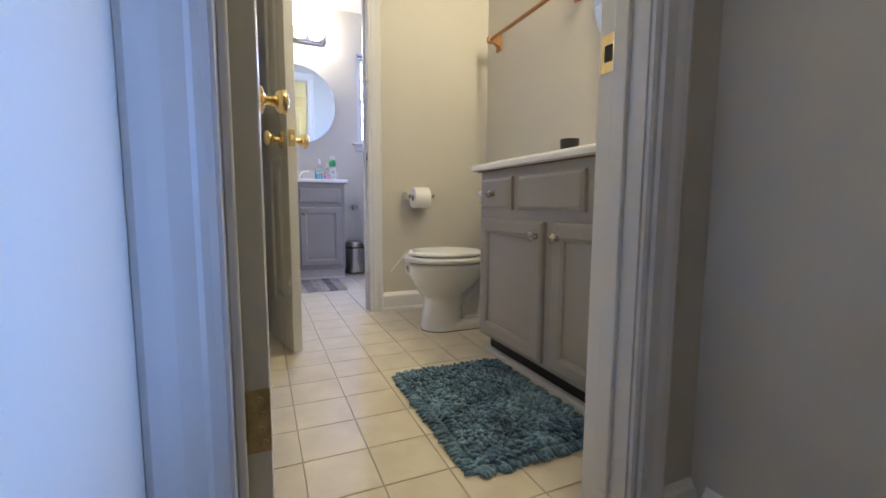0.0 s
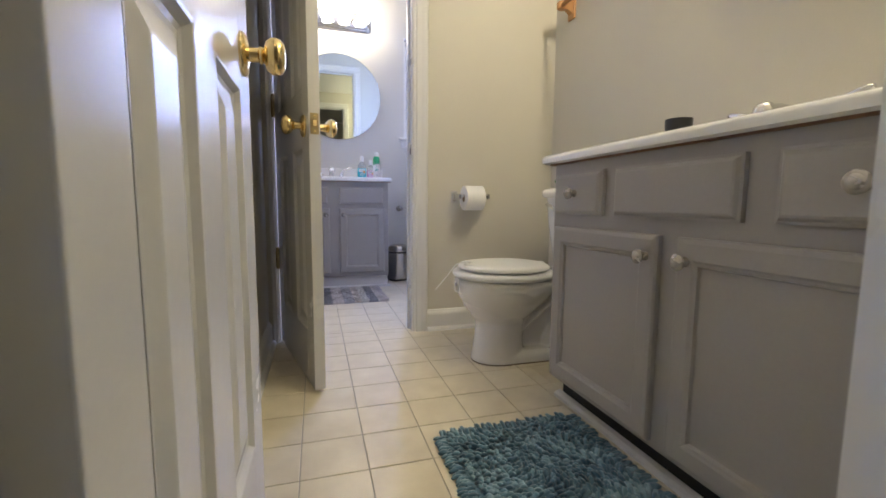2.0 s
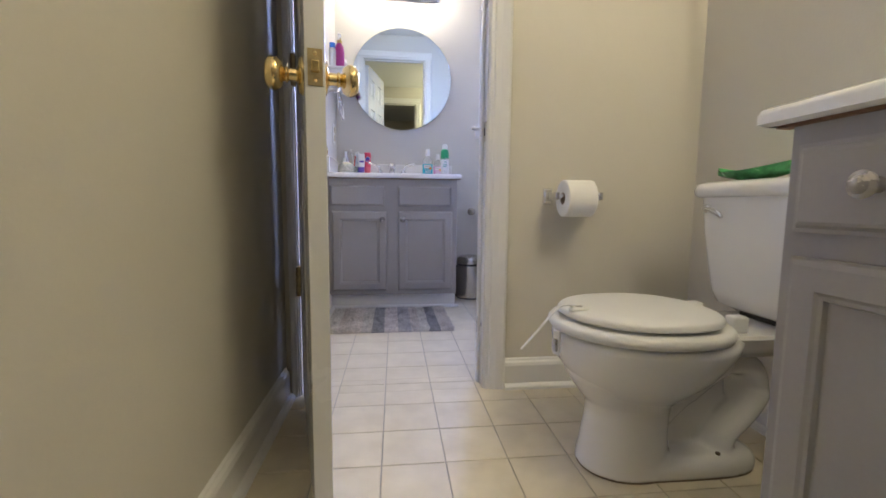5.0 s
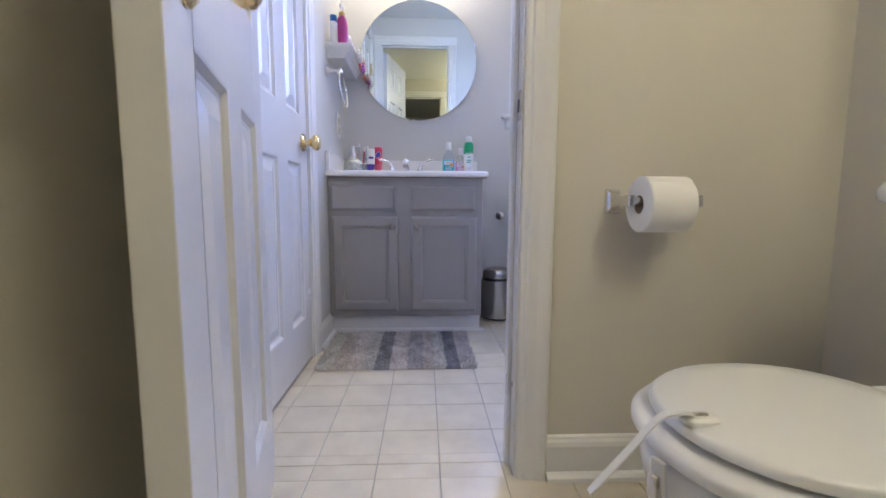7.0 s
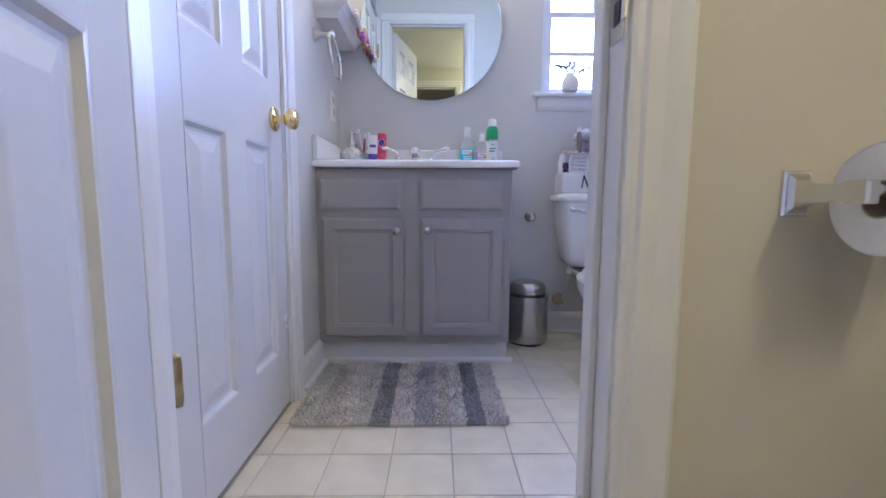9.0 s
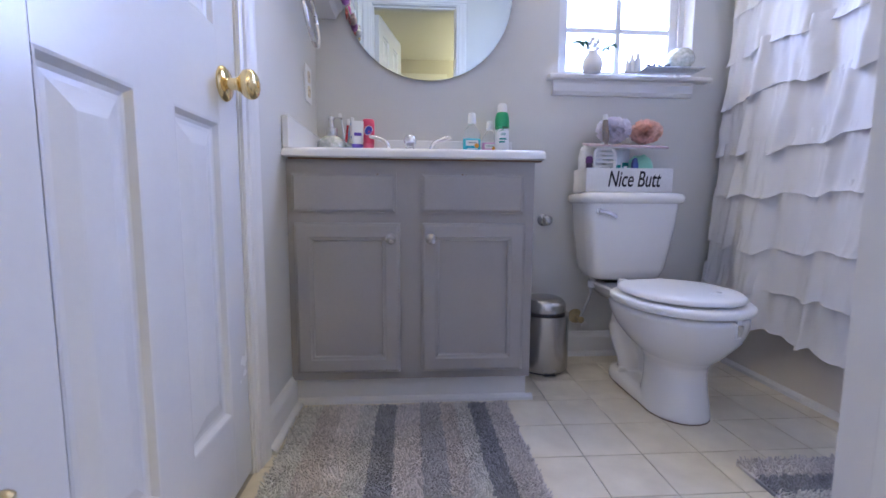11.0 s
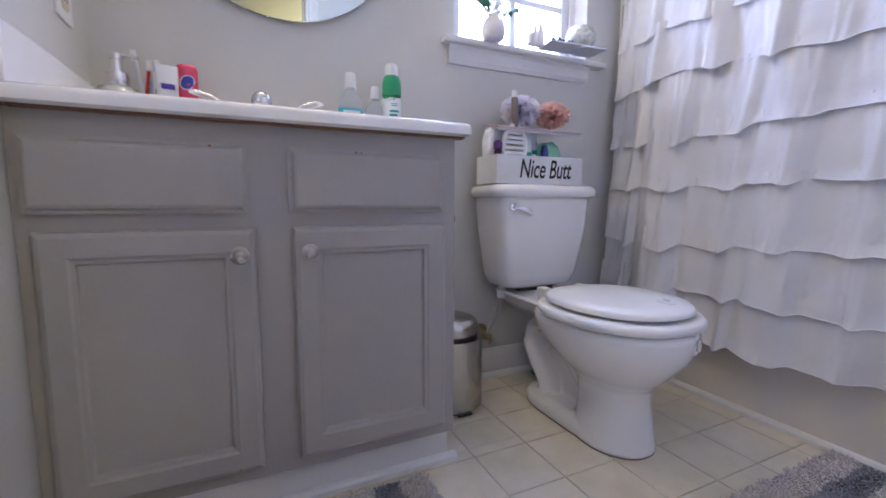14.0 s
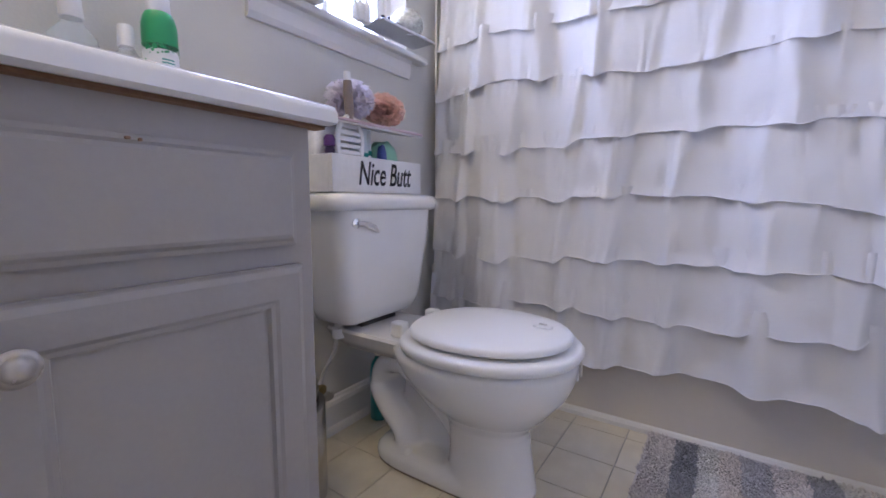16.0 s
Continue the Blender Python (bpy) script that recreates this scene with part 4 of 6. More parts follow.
# bright overcast distance outside
sky_card = part("backdrop", boxes((-3, 7, 9.0, 9.05, -2, 7)), glow("outside_sky", (0.80, 0.88, 1.0), 4.5))
tagged(sky_card, "bright white sky outside the window", "sky", kind="structure")
sky_card.visible_shadow = False
win2 = tagged(thing("window_2", (3.29, -1.13, 0.75), "white framed landing window", "window"), kind="structure")
part("window_frame", boxes((-0.03, 0.03, 0, 0.05, 0, 1.55), (-0.03, 0.03, 1.22, 1.27, 0, 1.55), (-0.03, 0.03, 0.05, 1.22, 0, 0.05), (-0.03, 0.03, 0.05, 1.22, 1.5, 1.55), (-0.03, 0.03, 0.05, 1.22, 0.75, 0.8), bevel=0.004), TRIM, win2)


# ---------------------------------------------------------------- mirrors, vanity lights
def round_mirror(at, rz, label):
    mr = thing("round_mirror", at, label, "mirror", rz=rz)
    k = 96
    bm = bmesh.new()
    lathe(bm, [(0.436, 0.0), (0.438, 0.002), (0.438, 0.008), (0.4355, 0.010)], pose(0, 0, 0, 90, 0, 0), k)
    part("glass", bm, MIRROR, mr)
    bm = bmesh.new()
    lathe(bm, [(0.4, -0.012), (0.42, -0.012), (0.42, -0.0005), (0.4, -0.0005)], pose(0, 0, 0, 90, 0, 0), k)
    part("backing", bm, BLACK, mr)
    return mr


round_mirror((0.752, Y_END - 0.013, 1.937), 0, "frameless round mirror on the wall over the vanity")
round_mirror((XR_A - 0.013, 1.63, 1.955), -90, "frameless round mirror on the wall over the vanity")


def vanity_light(at, rz, label, colour, watts, glow_mat):
    v = thing("vanity_light", at, label, "wall lamp", rz=rz)
    bm = bmesh.new()
    rings = []
    for d, i in ((0, 0), (0.018, 0), (0.03, 0.012), (0.032, 0.02), (0.04, 0.024), (0.046, 0.034)):
        rings.append([(x, -d, z) for x, z, _ in rounded(-0.36 + i, 0.36 - i, 0.088 - i, 0, 0.05)])
    loft(bm, rings)
    part("backplate", bm, CHROME, v, smooth=40)
    for x in (-0.27, -0.09, 0.09, 0.27):
        bm = bmesh.new()
        lathe(bm, [(0.03, 0.044), (0.034, 0.05), (0.03, 0.075), (0.024, 0.08)], pose(x, 0, 0, 90, 0, 0), 18)
        part("socket", bm, CHROME, v, smooth=40)
        bm = bmesh.new()
        lathe(bm, [(0.02, 0.08), (0.03, 0.09), (0.05, 0.105), (0.062, 0.13), (0.062, 0.15), (0.05, 0.178), (0.03, 0.19), (0.001, 0.195)], pose(x, 0, 0, 90, 0, 0), 20)
        b = part("bulb", bm, glow_mat, v, "frosted glowing globe bulb", 60)
        b.visible_shadow = False
        bulb_light("bulb_light", v.matrix_world @ Vector((x, -0.135, 0)), watts, colour, 0.06)
    return v


vanity_light((0.735, Y_END, 2.70), 0, "chrome strip wall lamp with four globe bulbs", NEUTRAL, 4.1, glow("bulb_neutral", (1.0, 0.9, 0.76), 14))
vanity_light((XR_A, 1.63, 2.72), -90, "chrome strip wall lamp with four globe bulbs", WARM, 10.8, glow("bulb_warm", (1.0, 0.82, 0.58), 10))


# flush lamp on the landing's ceiling: unseen, added as warm fill for the passage
dome = thing("ceiling_lamp", (0.75, 0.42, TOP), "unseen flush ceiling lamp with frosted glass dome, added to warm the landing", "ceiling lamp")
part("pan", lathe(bmesh.new(), [(0.001, 0), (0.15, 0), (0.155, -0.012), (0.145, -0.024), (0.001, -0.025)], None, 32), BRASS, dome, "brass ceiling pan", 40)
shade = part("shade", lathe(bmesh.new(), [(0.138, -0.024), (0.14, -0.04), (0.125, -0.075), (0.09, -0.1), (0.04, -0.113), (0.001, -0.115)], None, 32), glow("dome_warm", (1.0, 0.84, 0.6), 3), dome, "frosted glass dome", 60)
shade.visible_shadow = False
bulb_light("dome_fill_light", (0.75, 0.42, TOP - 0.07), 9, (1.0, 0.80, 0.52), 0.09)


# ---------------------------------------------------------------- vanity room: loose and fixed things
def chenille_mat(at, w, d, label):
    """A bath mat of soft noodles that lie every way on a backing."""
    m = thing("bath_mat", at, label, "bath mat")
    bm = bmesh.new()
    loft(bm, [[(x, y, z) for x, y, _ in rounded(-w / 2, w / 2, d / 2, 0, 0.03)] for z in (0.001, 0.008)])
    part("backing", bm, BLUEPILE, m)
    r = random.Random(11)
    verts, faces = [], []
    k, n = 6, 5
    for gx in range(int(w / 0.0150)):
        for gy in range(int(d / 0.0150)):
            x = -w / 2 + 0.008 + gx * 0.0150 + r.uniform(-0.004, 0.004)
            y = -d / 2 + 0.008 + gy * 0.0150 + r.uniform(-0.004, 0.004)
            lean = 6.28 * noise.noise((x * 3.2, y * 3.2, 3.1)) + r.uniform(-0.55, 0.55)
            tilt = r.uniform(0.45, 0.95)
            if min(w / 2 - abs(x), d / 2 - abs(y)) < 0.03:
                lean = math.atan2(0, x) if w / 2 - abs(x) < d / 2 - abs(y) else math.atan2(y, 0)
                lean, tilt = lean + r.uniform(-0.2, 0.2), 1.1
            ln, rad = r.uniform(0.030, 0.046), r.uniform(0.0066, 0.0084)
            d0 = Vector((math.cos(lean) * math.sin(tilt), math.sin(lean) * math.sin(tilt), math.cos(tilt)))
            side = d0.orthogonal().normalized()
            up = d0.cross(side)
            base = Vector((x, y, 0.006))
            s = len(verts)
            for j, (q, f) in enumerate(((0, 0.8), (0.3, 1.0), (0.62, 1.05), (0.9, 0.8), (1.0, 0.3))):
                c = base + d0 * ln * q
                c.z -= 0.014 * q * q
                for i in range(k):
                    a = 2 * math.pi * i / k
                    verts.append(tuple(c + rad * f * (math.cos(a) * side + math.sin(a) * up)))
            for j in range(n - 1):
                for i in range(k):
                    faces.append((s + j * k + i, s + j * k + (i + 1) % k, s + (j + 1) * k + (i + 1) % k, s + (j + 1) * k + i))
            faces.append(tuple(s + (n - 1) * k + i for i in range(k)))
    me = bpy.data.meshes.new("shag")
    me.from_pydata(verts, [], faces)
    me.materials.append(BLUEPILE)
    for p in me.polygons:
        p.use_smooth = True
    ob = new("shag", me)
    ob.parent = m
    tagged(ob, "shaggy teal noodle pile", kind="stuff")
    return m


chenille_mat((1.16, 1.615, 0), 0.53, 0.80, "shaggy teal blue chenille bath mat on the tiles")


def striped_mat(at, rz, label):
    m = thing("striped_mat", at, label, "bath mat", "striped mats", rz)
    w, d = 0.85, 0.62
    bm = bmesh.new()
    loft(bm, [[(x, y, z) for x, y, _ in rounded(-w / 2, w / 2, d / 2, 0, 0.02)] for z in (0.001, 0.010)])
    part("backing", bm, STRIPES, m)
    r = random.Random(23)
    verts, faces = [], []
    for gx in range(int(w / 0.0066)):
        for gy in range(int(d / 0.0066)):
            x = -w / 2 + 0.002 + gx * 0.0066 + r.uniform(-0.004, 0.004)
            y = -d / 2 + 0.002 + gy * 0.0066 + r.uniform(-0.004, 0.004)
            lean = 6.28 * noise.noise((x * 9, y * 9, 1.7)) + r.uniform(-1.4, 1.4)
            h = r.uniform(0.010, 0.017)
            dx, dy = math.cos(lean) * h * 0.7, math.sin(lean) * h * 0.7
            s = len(verts)
            e = r.uniform(0.0032, 0.0045)
            for i in range(4):
                a = math.pi / 2 * i + lean
                verts.append((x + e * math.cos(a), y + e * math.sin(a), 0.008))
            for i in range(4):
                a = math.pi / 2 * i + lean
                verts.append((x + dx + 0.55 * e * math.cos(a), y + dy + 0.55 * e * math.sin(a), 0.008 + h))
            for i in range(4):
                faces.append((s + i, s + (i + 1) % 4, s + 4 + (i + 1) % 4, s + 4 + i))
            faces.append((s + 4, s + 5, s + 6, s + 7))
    me = bpy.data.meshes.new("shag")
    me.from_pydata(verts, [], faces)
    me.materials.append(STRIPES)
    ob = new("shag", me)
    ob.parent = m
    tagged(ob, "soft tufted striped pile", kind="stuff")
    return m


mat_1 = striped_mat((0.65, 4.455, 0), 0.6, "striped grey, beige and slate bath mat on the tiles")
mat_2 = copy_thing(mat_1, pose(2.05, 3.885, 0, 0, 0, 90))


def paper_holder():
    h = thing("paper_holder", (1.452, Y_D0, 0.872), "chrome toilet paper holder screwed to the wall", "paper holder")
    for s in (-1, 1):
        bm = bmesh.new()
        loft(bm, [[(s * 0.095 + sx * a, y, sz * b) for sx, sz in ((-1, -1), (1, -1), (1, 1), (-1, 1))] for y, a, b in ((0, 0.021, 0.036), (-0.005, 0.021, 0.036), (-0.009, 0.0185, 0.033))])
        pl = part("wall_plate", bm, CHROME, h)
        bm = bmesh.new()
        loft(bm, [[(s * 0.095 + sx * a, y, sz * b) for sx, sz in ((-1, -1), (1, -1), (1, 1), (-1, 1))] for y, a, b in ((-0.009, 0.0165, 0.03), (-0.016, 0.011, 0.022), (-0.03, 0.008, 0.0145), (-0.085, 0.008, 0.012), (-0.098, 0.0085, 0.016), (-0.122, 0.0085, 0.016), (-0.126, 0.006, 0.012))])
        part("arm", bm, CHROME, pl)
    part("spindle", tube(bmesh.new(), [(-0.09, -0.108, 0), (0.09, -0.108, 0)], 0.011, 12), CHROME, h, smooth=40)
    return h


paper_holder()
roll = thing("toilet_roll", (1.447, Y_D0 - 0.105, 0.862), "white toilet paper roll on the holder", "toilet paper")
bm = bmesh.new()
m = pose(0, 0, 0, 0, 90, 0)
pr = [(0.026, -0.061), (0.073, -0.061), (0.076, -0.058), (0.076, 0.058), (0.073, 0.061), (0.026, 0.061)]
rings = [[m @ Vector((r * math.cos(6.2832 * i / 40), r * math.sin(6.2832 * i / 40), h)) for i in range(40)] for r, h in pr]
loft(bm, rings + [rings[0]], False)
bmesh.ops.remove_doubles(bm, verts=bm.verts, dist=1e-5)
part("paper", bm, PAPER, roll, smooth=40)
bm = bmesh.new()
rings = [[m @ Vector((r * math.cos(6.2832 * i / 24), r * math.sin(6.2832 * i / 24), h)) for i in range(24)] for r, h in ((0.0255, -0.06), (0.0255, 0.06), (0.0235, 0.06), (0.0235, -0.06))]
loft(bm, rings + [rings[0]], False)
part("core", bm, paint("cardboard", (0.42, 0.33, 0.24), 0.9, 0.08), roll, "brown cardboard core", 40)
bm = bmesh.new()
loft(bm, [[(-0.059, -0.0765 * math.cos(a), 0.0765 * math.sin(a)), (0.059, -0.0765 * math.cos(a), 0.0765 * math.sin(a)), (0.059, -0.0775 * math.cos(a), 0.0775 * math.sin(a)), (-0.059, -0.0775 * math.cos(a), 0.0775 * math.sin(a))] for a in [0.95 + 0.12 * i for i in range(16)]])
part("loose_sheet", bm, PAPER, roll, smooth=30)

bar = thing("towel_bar", (XR_A, 2.64, 2.05), "honey oak wooden towel bar on the wall", "towel bar")
part("rail", tube(bmesh.new(), [(-0.085, -0.46, 0), (-0.085, 0.46, 0)], 0.014, 14), OAK, bar, smooth=40)
for y in (-0.44, 0.44):
    bm = boxes((-0.016, 0, y - 0.035, y + 0.035, -0.075, 0.05), bevel=0.006)
    pl = part("bracket_plate", bm, OAK, bar)
    bm = bmesh.new()
    loft(bm, [[(x, y - w, z0), (x, y + w, z0), (x, y + w, z1), (x, y - w, z1)] for x, w, z0, z1 in ((-0.014, 0.022, -0.045, 0.03), (-0.05, 0.016, -0.022, 0.022), (-0.085, 0.018, -0.026, 0.026), (-0.108, 0.014, -0.018, 0.018))])
    part("bracket_arm", bm, OAK, pl, smooth=30)


def turned(name, at, label, category, rows, mat, k=28, group=""):
    t = thing(name, at, label, category, group)
    return t, part(rows[0], lathe(bmesh.new(), rows[1], None, k), mat, t, smooth=40)


cup, _ = turned("tumbler", (1.89, 2.035, 1.025), "black plastic tumbler on the vanity top", "tumbler",
                ("cup", [(0.044, 0), (0.046, 0.004), (0.05, 0.135), (0.05, 0.14), (0.046, 0.14), (0.043, 0.012), (0.001, 0.01)]), RUBBER)


def faucet(at, rz, label):
    f = thing("faucet", at, label, "faucet", rz=rz)
    bm = bmesh.new()
    loft(bm, [rounded(-0.028 + i, 0.028 - i, 0.125 - i, z, 0.026 - i) for z, i in ((0, 0), (0.012, 0), (0.017, 0.004), (0.019, 0.010))])
    part("base", bm, CHROME, f, smooth=40)
    sp = bmesh.new()
    tube(sp, spline([(0.0, 0, 0.015), (0.0, 0, 0.055), (0.03, 0, 0.085), (0.08, 0, 0.09), (0.12, 0, 0.075)], 6), [0.026 - 0.0003 * i for i in range(25)], 16)
    part("spout", sp, CHROME, f, smooth=50)
    bm = bmesh.new()
    lathe(bm, [(0.020, -0.006), (0.028, 0.004), (0.031, 0.02), (0.028, 0.036), (0.018, 0.046), (0.001, 0.05)], pose(0.122, 0, 0.062), 18)
    part("spout_tip", bm, CHROME, f, smooth=50)
    for s in (-1, 1):
        bm = bmesh.new()
        lathe(bm, [(0.027, 0.016), (0.025, 0.03), (0.018, 0.05), (0.014, 0.06), (0.001, 0.062)], pose(0, s * 0.1, 0), 18)
        hd = part("handle_base", bm, CHROME, f, smooth=50)
        bm = bmesh.new()
        tube(bm, spline([(0.0, s * 0.1, 0.05), (0.008, s * 0.118, 0.088), (0.012, s * 0.16, 0.108), (0.014, s * 0.205, 0.116)], 5), [0.012, 0.012, 0.011, 0.011, 0.010, 0.010, 0.010, 0.010, 0.010, 0.010, 0.0105, 0.011, 0.011, 0.011, 0.010, 0.006], 12)
        part("lever", bm, CHROME, hd, smooth=50)
    return f


faucet((0.66, 5.225, 1.073), -90, "chrome two-handle basin faucet on the vanity top")
faucet((1.92, 1.63, 1.024), 180, "chrome two-handle basin faucet on the vanity top")

# leaf-shaped dish on the cistern
GREEN = paint("green_glazed_leaf", (0.10, 0.40, 0.15), 0.25, 0.6, 25, 90, 0.1)
dish = thing("leaf_dish", (1.90, 2.765, 0.9245), "green leaf-shaped dish on the toilet tank", "dish")
bm = bmesh.new()
rows = []
for j in range(15):
    u = j / 14
    hw = 0.085 * math.sin(math.pi * min(1, u * 1.02 + 0.02)) ** 0.7 * (1 + 0.12 * math.sin(u * 44))
    row = []
    for i in range(9):
        v = -1 + i / 4
        row.append((v * hw, -0.16 + 0.33 * u, 0.004 + 0.028 * abs(v) ** 1.6 + 0.026 * (2 * u - 1) ** 2 + 0.004 * math.cos(v * 9)))
    rows.append(row)
vt = [[bm.verts.new(p) for p in r] for r in rows]
vb = [[bm.verts.new((p[0], p[1], p[2] - 0.004)) for p in r] for r in rows]
for j in range(14):
    for i in range(8):
        bm.faces.new((vt[j][i], vt[j][i + 1], vt[j + 1][i + 1], vt[j + 1][i]))
        bm.faces.new((vb[j][i], vb[j + 1][i], vb[j + 1][i + 1], vb[j][i + 1]))
part("leaf", bm, GREEN, dish, smooth=60)
part("midrib", tube(bmesh.new(), [(0, -0.16 + 0.033 * i, 0.008 + 0.026 * (0.2 * i - 1) ** 2) for i in range(11)], 0.004, 6), paint("pale_rib", (0.25, 0.42, 0.18), 0.4), dish)


# child locks on the lids
def lid_lock(at, rz, label, strap):
    k = thing("lid_lock", at, label, "child lock", rz=rz)
    bm = bmesh.new()
    loft(bm, [rounded(-0.03 + i, 0.03 - i, 0.018 - i, z, 0.016 - i) for z, i in ((0, 0), (0.006, 0), (0.01, 0.004), (0.011, 0.008))])
    part("pad", bm, PLASTW, k, smooth=40)
    bm = bmesh.new()
    loft(bm, [rounded(-0.012, 0.012, 0.006, z, 0.005) for z in (0.011, 0.0125)])
    part("button", bm, NICKEL, k)
    if strap:
        pts = spline([(0.015, 0, 0.012), (0.04, 0, 0.013), (0.07, -0.001, 0.004), (0.115, -0.003, -0.05), (0.176, -0.004, -0.118)], 6)
        bm = bmesh.new()
        side = Vector((0.1, 0.9, 0.2)).normalized()
        loft(bm, [[p - w * side, p + w * side, p + w * side + Vector((0.001, 0, 0.003)), p - w * side + Vector((0.001, 0, 0.003))] for p, w in zip(pts, [0.011] * (len(pts) - 1) + [0.009])])
        part("strap", bm, PLASTW, k, smooth=30)
    return k


lid_lock((1.238, 2.648, 0.5165), 180 + 2, "white plastic strap lock on the toilet lid", True)
lid_lock((1.835, 4.555, 0.517), -90, "white plastic lock pad on the toilet lid", False)
for at, rz in (((1.835, 4.452, 0.42), -72), ((1.176, 2.645, 0.42), 200)):
    lt = thing("lock_latch", at, "clear plastic lock latch stuck to the bowl", "latch", rz=rz)
    part("plate", boxes((0, 0.008, -0.014, 0.014, -0.04, 0.035), bevel=0.003), PLASTW, lt)
    part("catch", boxes((0.008, 0.018, -0.010, 0.010, -0.028, 0.012), bevel=0.004), NICKEL, lt)

# ---------------------------------------------------------------- bath: fixed things
stop = thing("paper_post", (1.395, Y_END, 0.774), "round satin nickel wall post beside the toilet", "wall post")
bm = bmesh.new()
lathe(bm, [(0.001, 0), (0.034, 0), (0.034, 0.006), (0.024, 0.014), (0.013, 0.018), (0.012, 0.05), (0.022, 0.058), (0.029, 0.07), (0.027, 0.084), (0.016, 0.092), (0.001, 0.094)], pose(0, 0, 0, 90, 0, 0), 24)
part("post", bm, STEEL, stop, smooth=40)

ring = thing("towel_ring", (XL_B, 4.84, 1.70), "satin nickel towel ring on the wall", "towel ring")
bm = bmesh.new()
lathe(bm, [(0.001, 0), (0.034, 0), (0.034, 0.005), (0.026, 0.014), (0.015, 0.03), (0.012, 0.05), (0.012, 0.075), (0.019, 0.082), (0.019, 0.096), (0.008, 0.104), (0.001, 0.105)], pose(0, 0, 0, 0, 90, 0), 24)
part("post", bm, NICKEL, ring, smooth=40)
bm = bmesh.new()
tube(bm, [(0.088 + 0.014 * (1 - math.cos(a)), 0.108 * math.sin(a), -0.108 + 0.108 * math.cos(a)) for a in [2 * math.pi * i / 48 for i in range(48)]], 0.0085, 12, True)
part("ring", bm, NICKEL, ring, smooth=60)

shelf = thing("ledge_shelf", (XL_B, 4.83, 1.875), "white crown moulded ledge shelf on the wall", "shelf")
part("board", boxes((0, 0.165, 0, 0.522, -0.016, 0), bevel=0.003), TRIM, shelf)
bm = bmesh.new()
loft(bm, [[(0, y0, z), (d, y0, z), (d, 0.520, z), (0, 0.520, z)] for z, d, y0 in ((-0.016, 0.158, 0.005), (-0.024, 0.156, 0.007), (-0.028, 0.148, 0.013), (-0.034, 0.144, 0.016), (-0.05, 0.126, 0.032), (-0.066, 0.117, 0.040), (-0.07, 0.116, 0.041), (-0.071, 0.112, 0.044), (-0.080, 0.112, 0.044))])
part("crown", bm, TRIM, shelf)

sw = thing("outlet_plate", (XL_B, 5.17, 1.42), "white wall outlet plate with two beige sockets", "outlet")
part("plate", boxes((0, 0.008, -0.055, 0.055, -0.085, 0.085), bevel=0.003), PLASTW, sw)
BEIGE = paint("beige_socket_plastic", (0.62, 0.54, 0.40), 0.35, 0.03)
for dz in (-0.034, 0.034):
    bm = bmesh.new()
    loft(bm, [[(x, y, z + dz) for y, z, _ in rounded(-0.022, 0.022, 0.026, 0, 0.014)] for x in (0.008, 0.011)])
    so = part("socket", bm, BEIGE, sw)
    for dy in (-0.008, 0.008):
        part("slot", boxes((0.011, 0.0116, dy - 0.0015, dy + 0.0015, dz - 0.002, dz + 0.010)), BLACK, so)

valve = thing("supply_valve", (1.60, Y_END, 0.225), "chrome water shut-off valve with hose under the tank", "valve")
bm = bmesh.new()
lathe(bm, [(0.001, 0), (0.042, 0), (0.038, 0.01), (0.016, 0.016), (0.012, 0.018), (0.012, 0.06), (0.018, 0.062), (0.018, 0.085), (0.001, 0.088)], pose(0, 0, 0, 90, 0, 0), 20)
part("escutcheon", bm, OLDBRASS, valve, smooth=40)
bm = bmesh.new()
loft(bm, [[(0.022 * math.cos(6.2832 * i / 20) + 0.02, -0.085 - d, 0.015 * math.sin(6.2832 * i / 20) - 0.03) for i in range(20)] for d in (0, 0.012)])
part("oval_handle", bm, NICKEL, valve, smooth=40)
bm = bmesh.new()
tube(bm, spline([(0, -0.07, 0.01), (0.018, -0.075, 0.06), (0.03, -0.11, 0.13), (0.03, -0.14, 0.215)], 8), 0.0075, 10)
part("hose", bm, paint("grey_hose", (0.5, 0.5, 0.5), 0.5), valve, smooth=60)
bm = bmesh.new()
lathe(bm, [(0.016, 0.17), (0.022, 0.172), (0.022, 0.205), (0.014, 0.21), (0.014, 0.23)], pose(0.03, -0.14, 0.025), 12)
part("nut", bm, PLASTW, valve, smooth=40)
cleaner, _ = turned("cleaner_bottle", (1.885, 5.268, 0), "teal plastic cleaner bottle standing behind the toilet", "bottle", ("bottle", [(0.032, 0), (0.036, 0.005), (0.036, 0.2), (0.03, 0.235), (0.016, 0.26), (0.014, 0.275)]), paint("teal_plastic", (0.01, 0.22, 0.22), 0.35, 0.06))
part("cap", lathe(bmesh.new(), [(0.017, 0.27), (0.018, 0.274), (0.017, 0.305), (0.001, 0.308)], None, 18), PLASTW, cleaner, smooth=40)
can = thing("pedal_bin", (1.352, 5.17, 0), "brushed steel pedal bin with domed lid", "trash can")
can.scale = (1.07, 1.07, 1.0)
part("body", lathe(bmesh.new(), [(0.1, 0.012), (0.122, 0.016), (0.122, 0.30), (0.1, 0.302)], None, 40), STEEL, can, smooth=40)
part("base_ring", lathe(bmesh.new(), [(0.1, 0), (0.106, 0.001), (0.106, 0.012), (0.103, 0.018), (0.1, 0.018)], None, 40), RUBBER, can, "black plastic base ring", 40)
part("collar", lathe(bmesh.new(), [(0.1, 0.30), (0.1045, 0.302), (0.1045, 0.312), (0.1, 0.314)], None, 40), RUBBER, can, smooth=40)
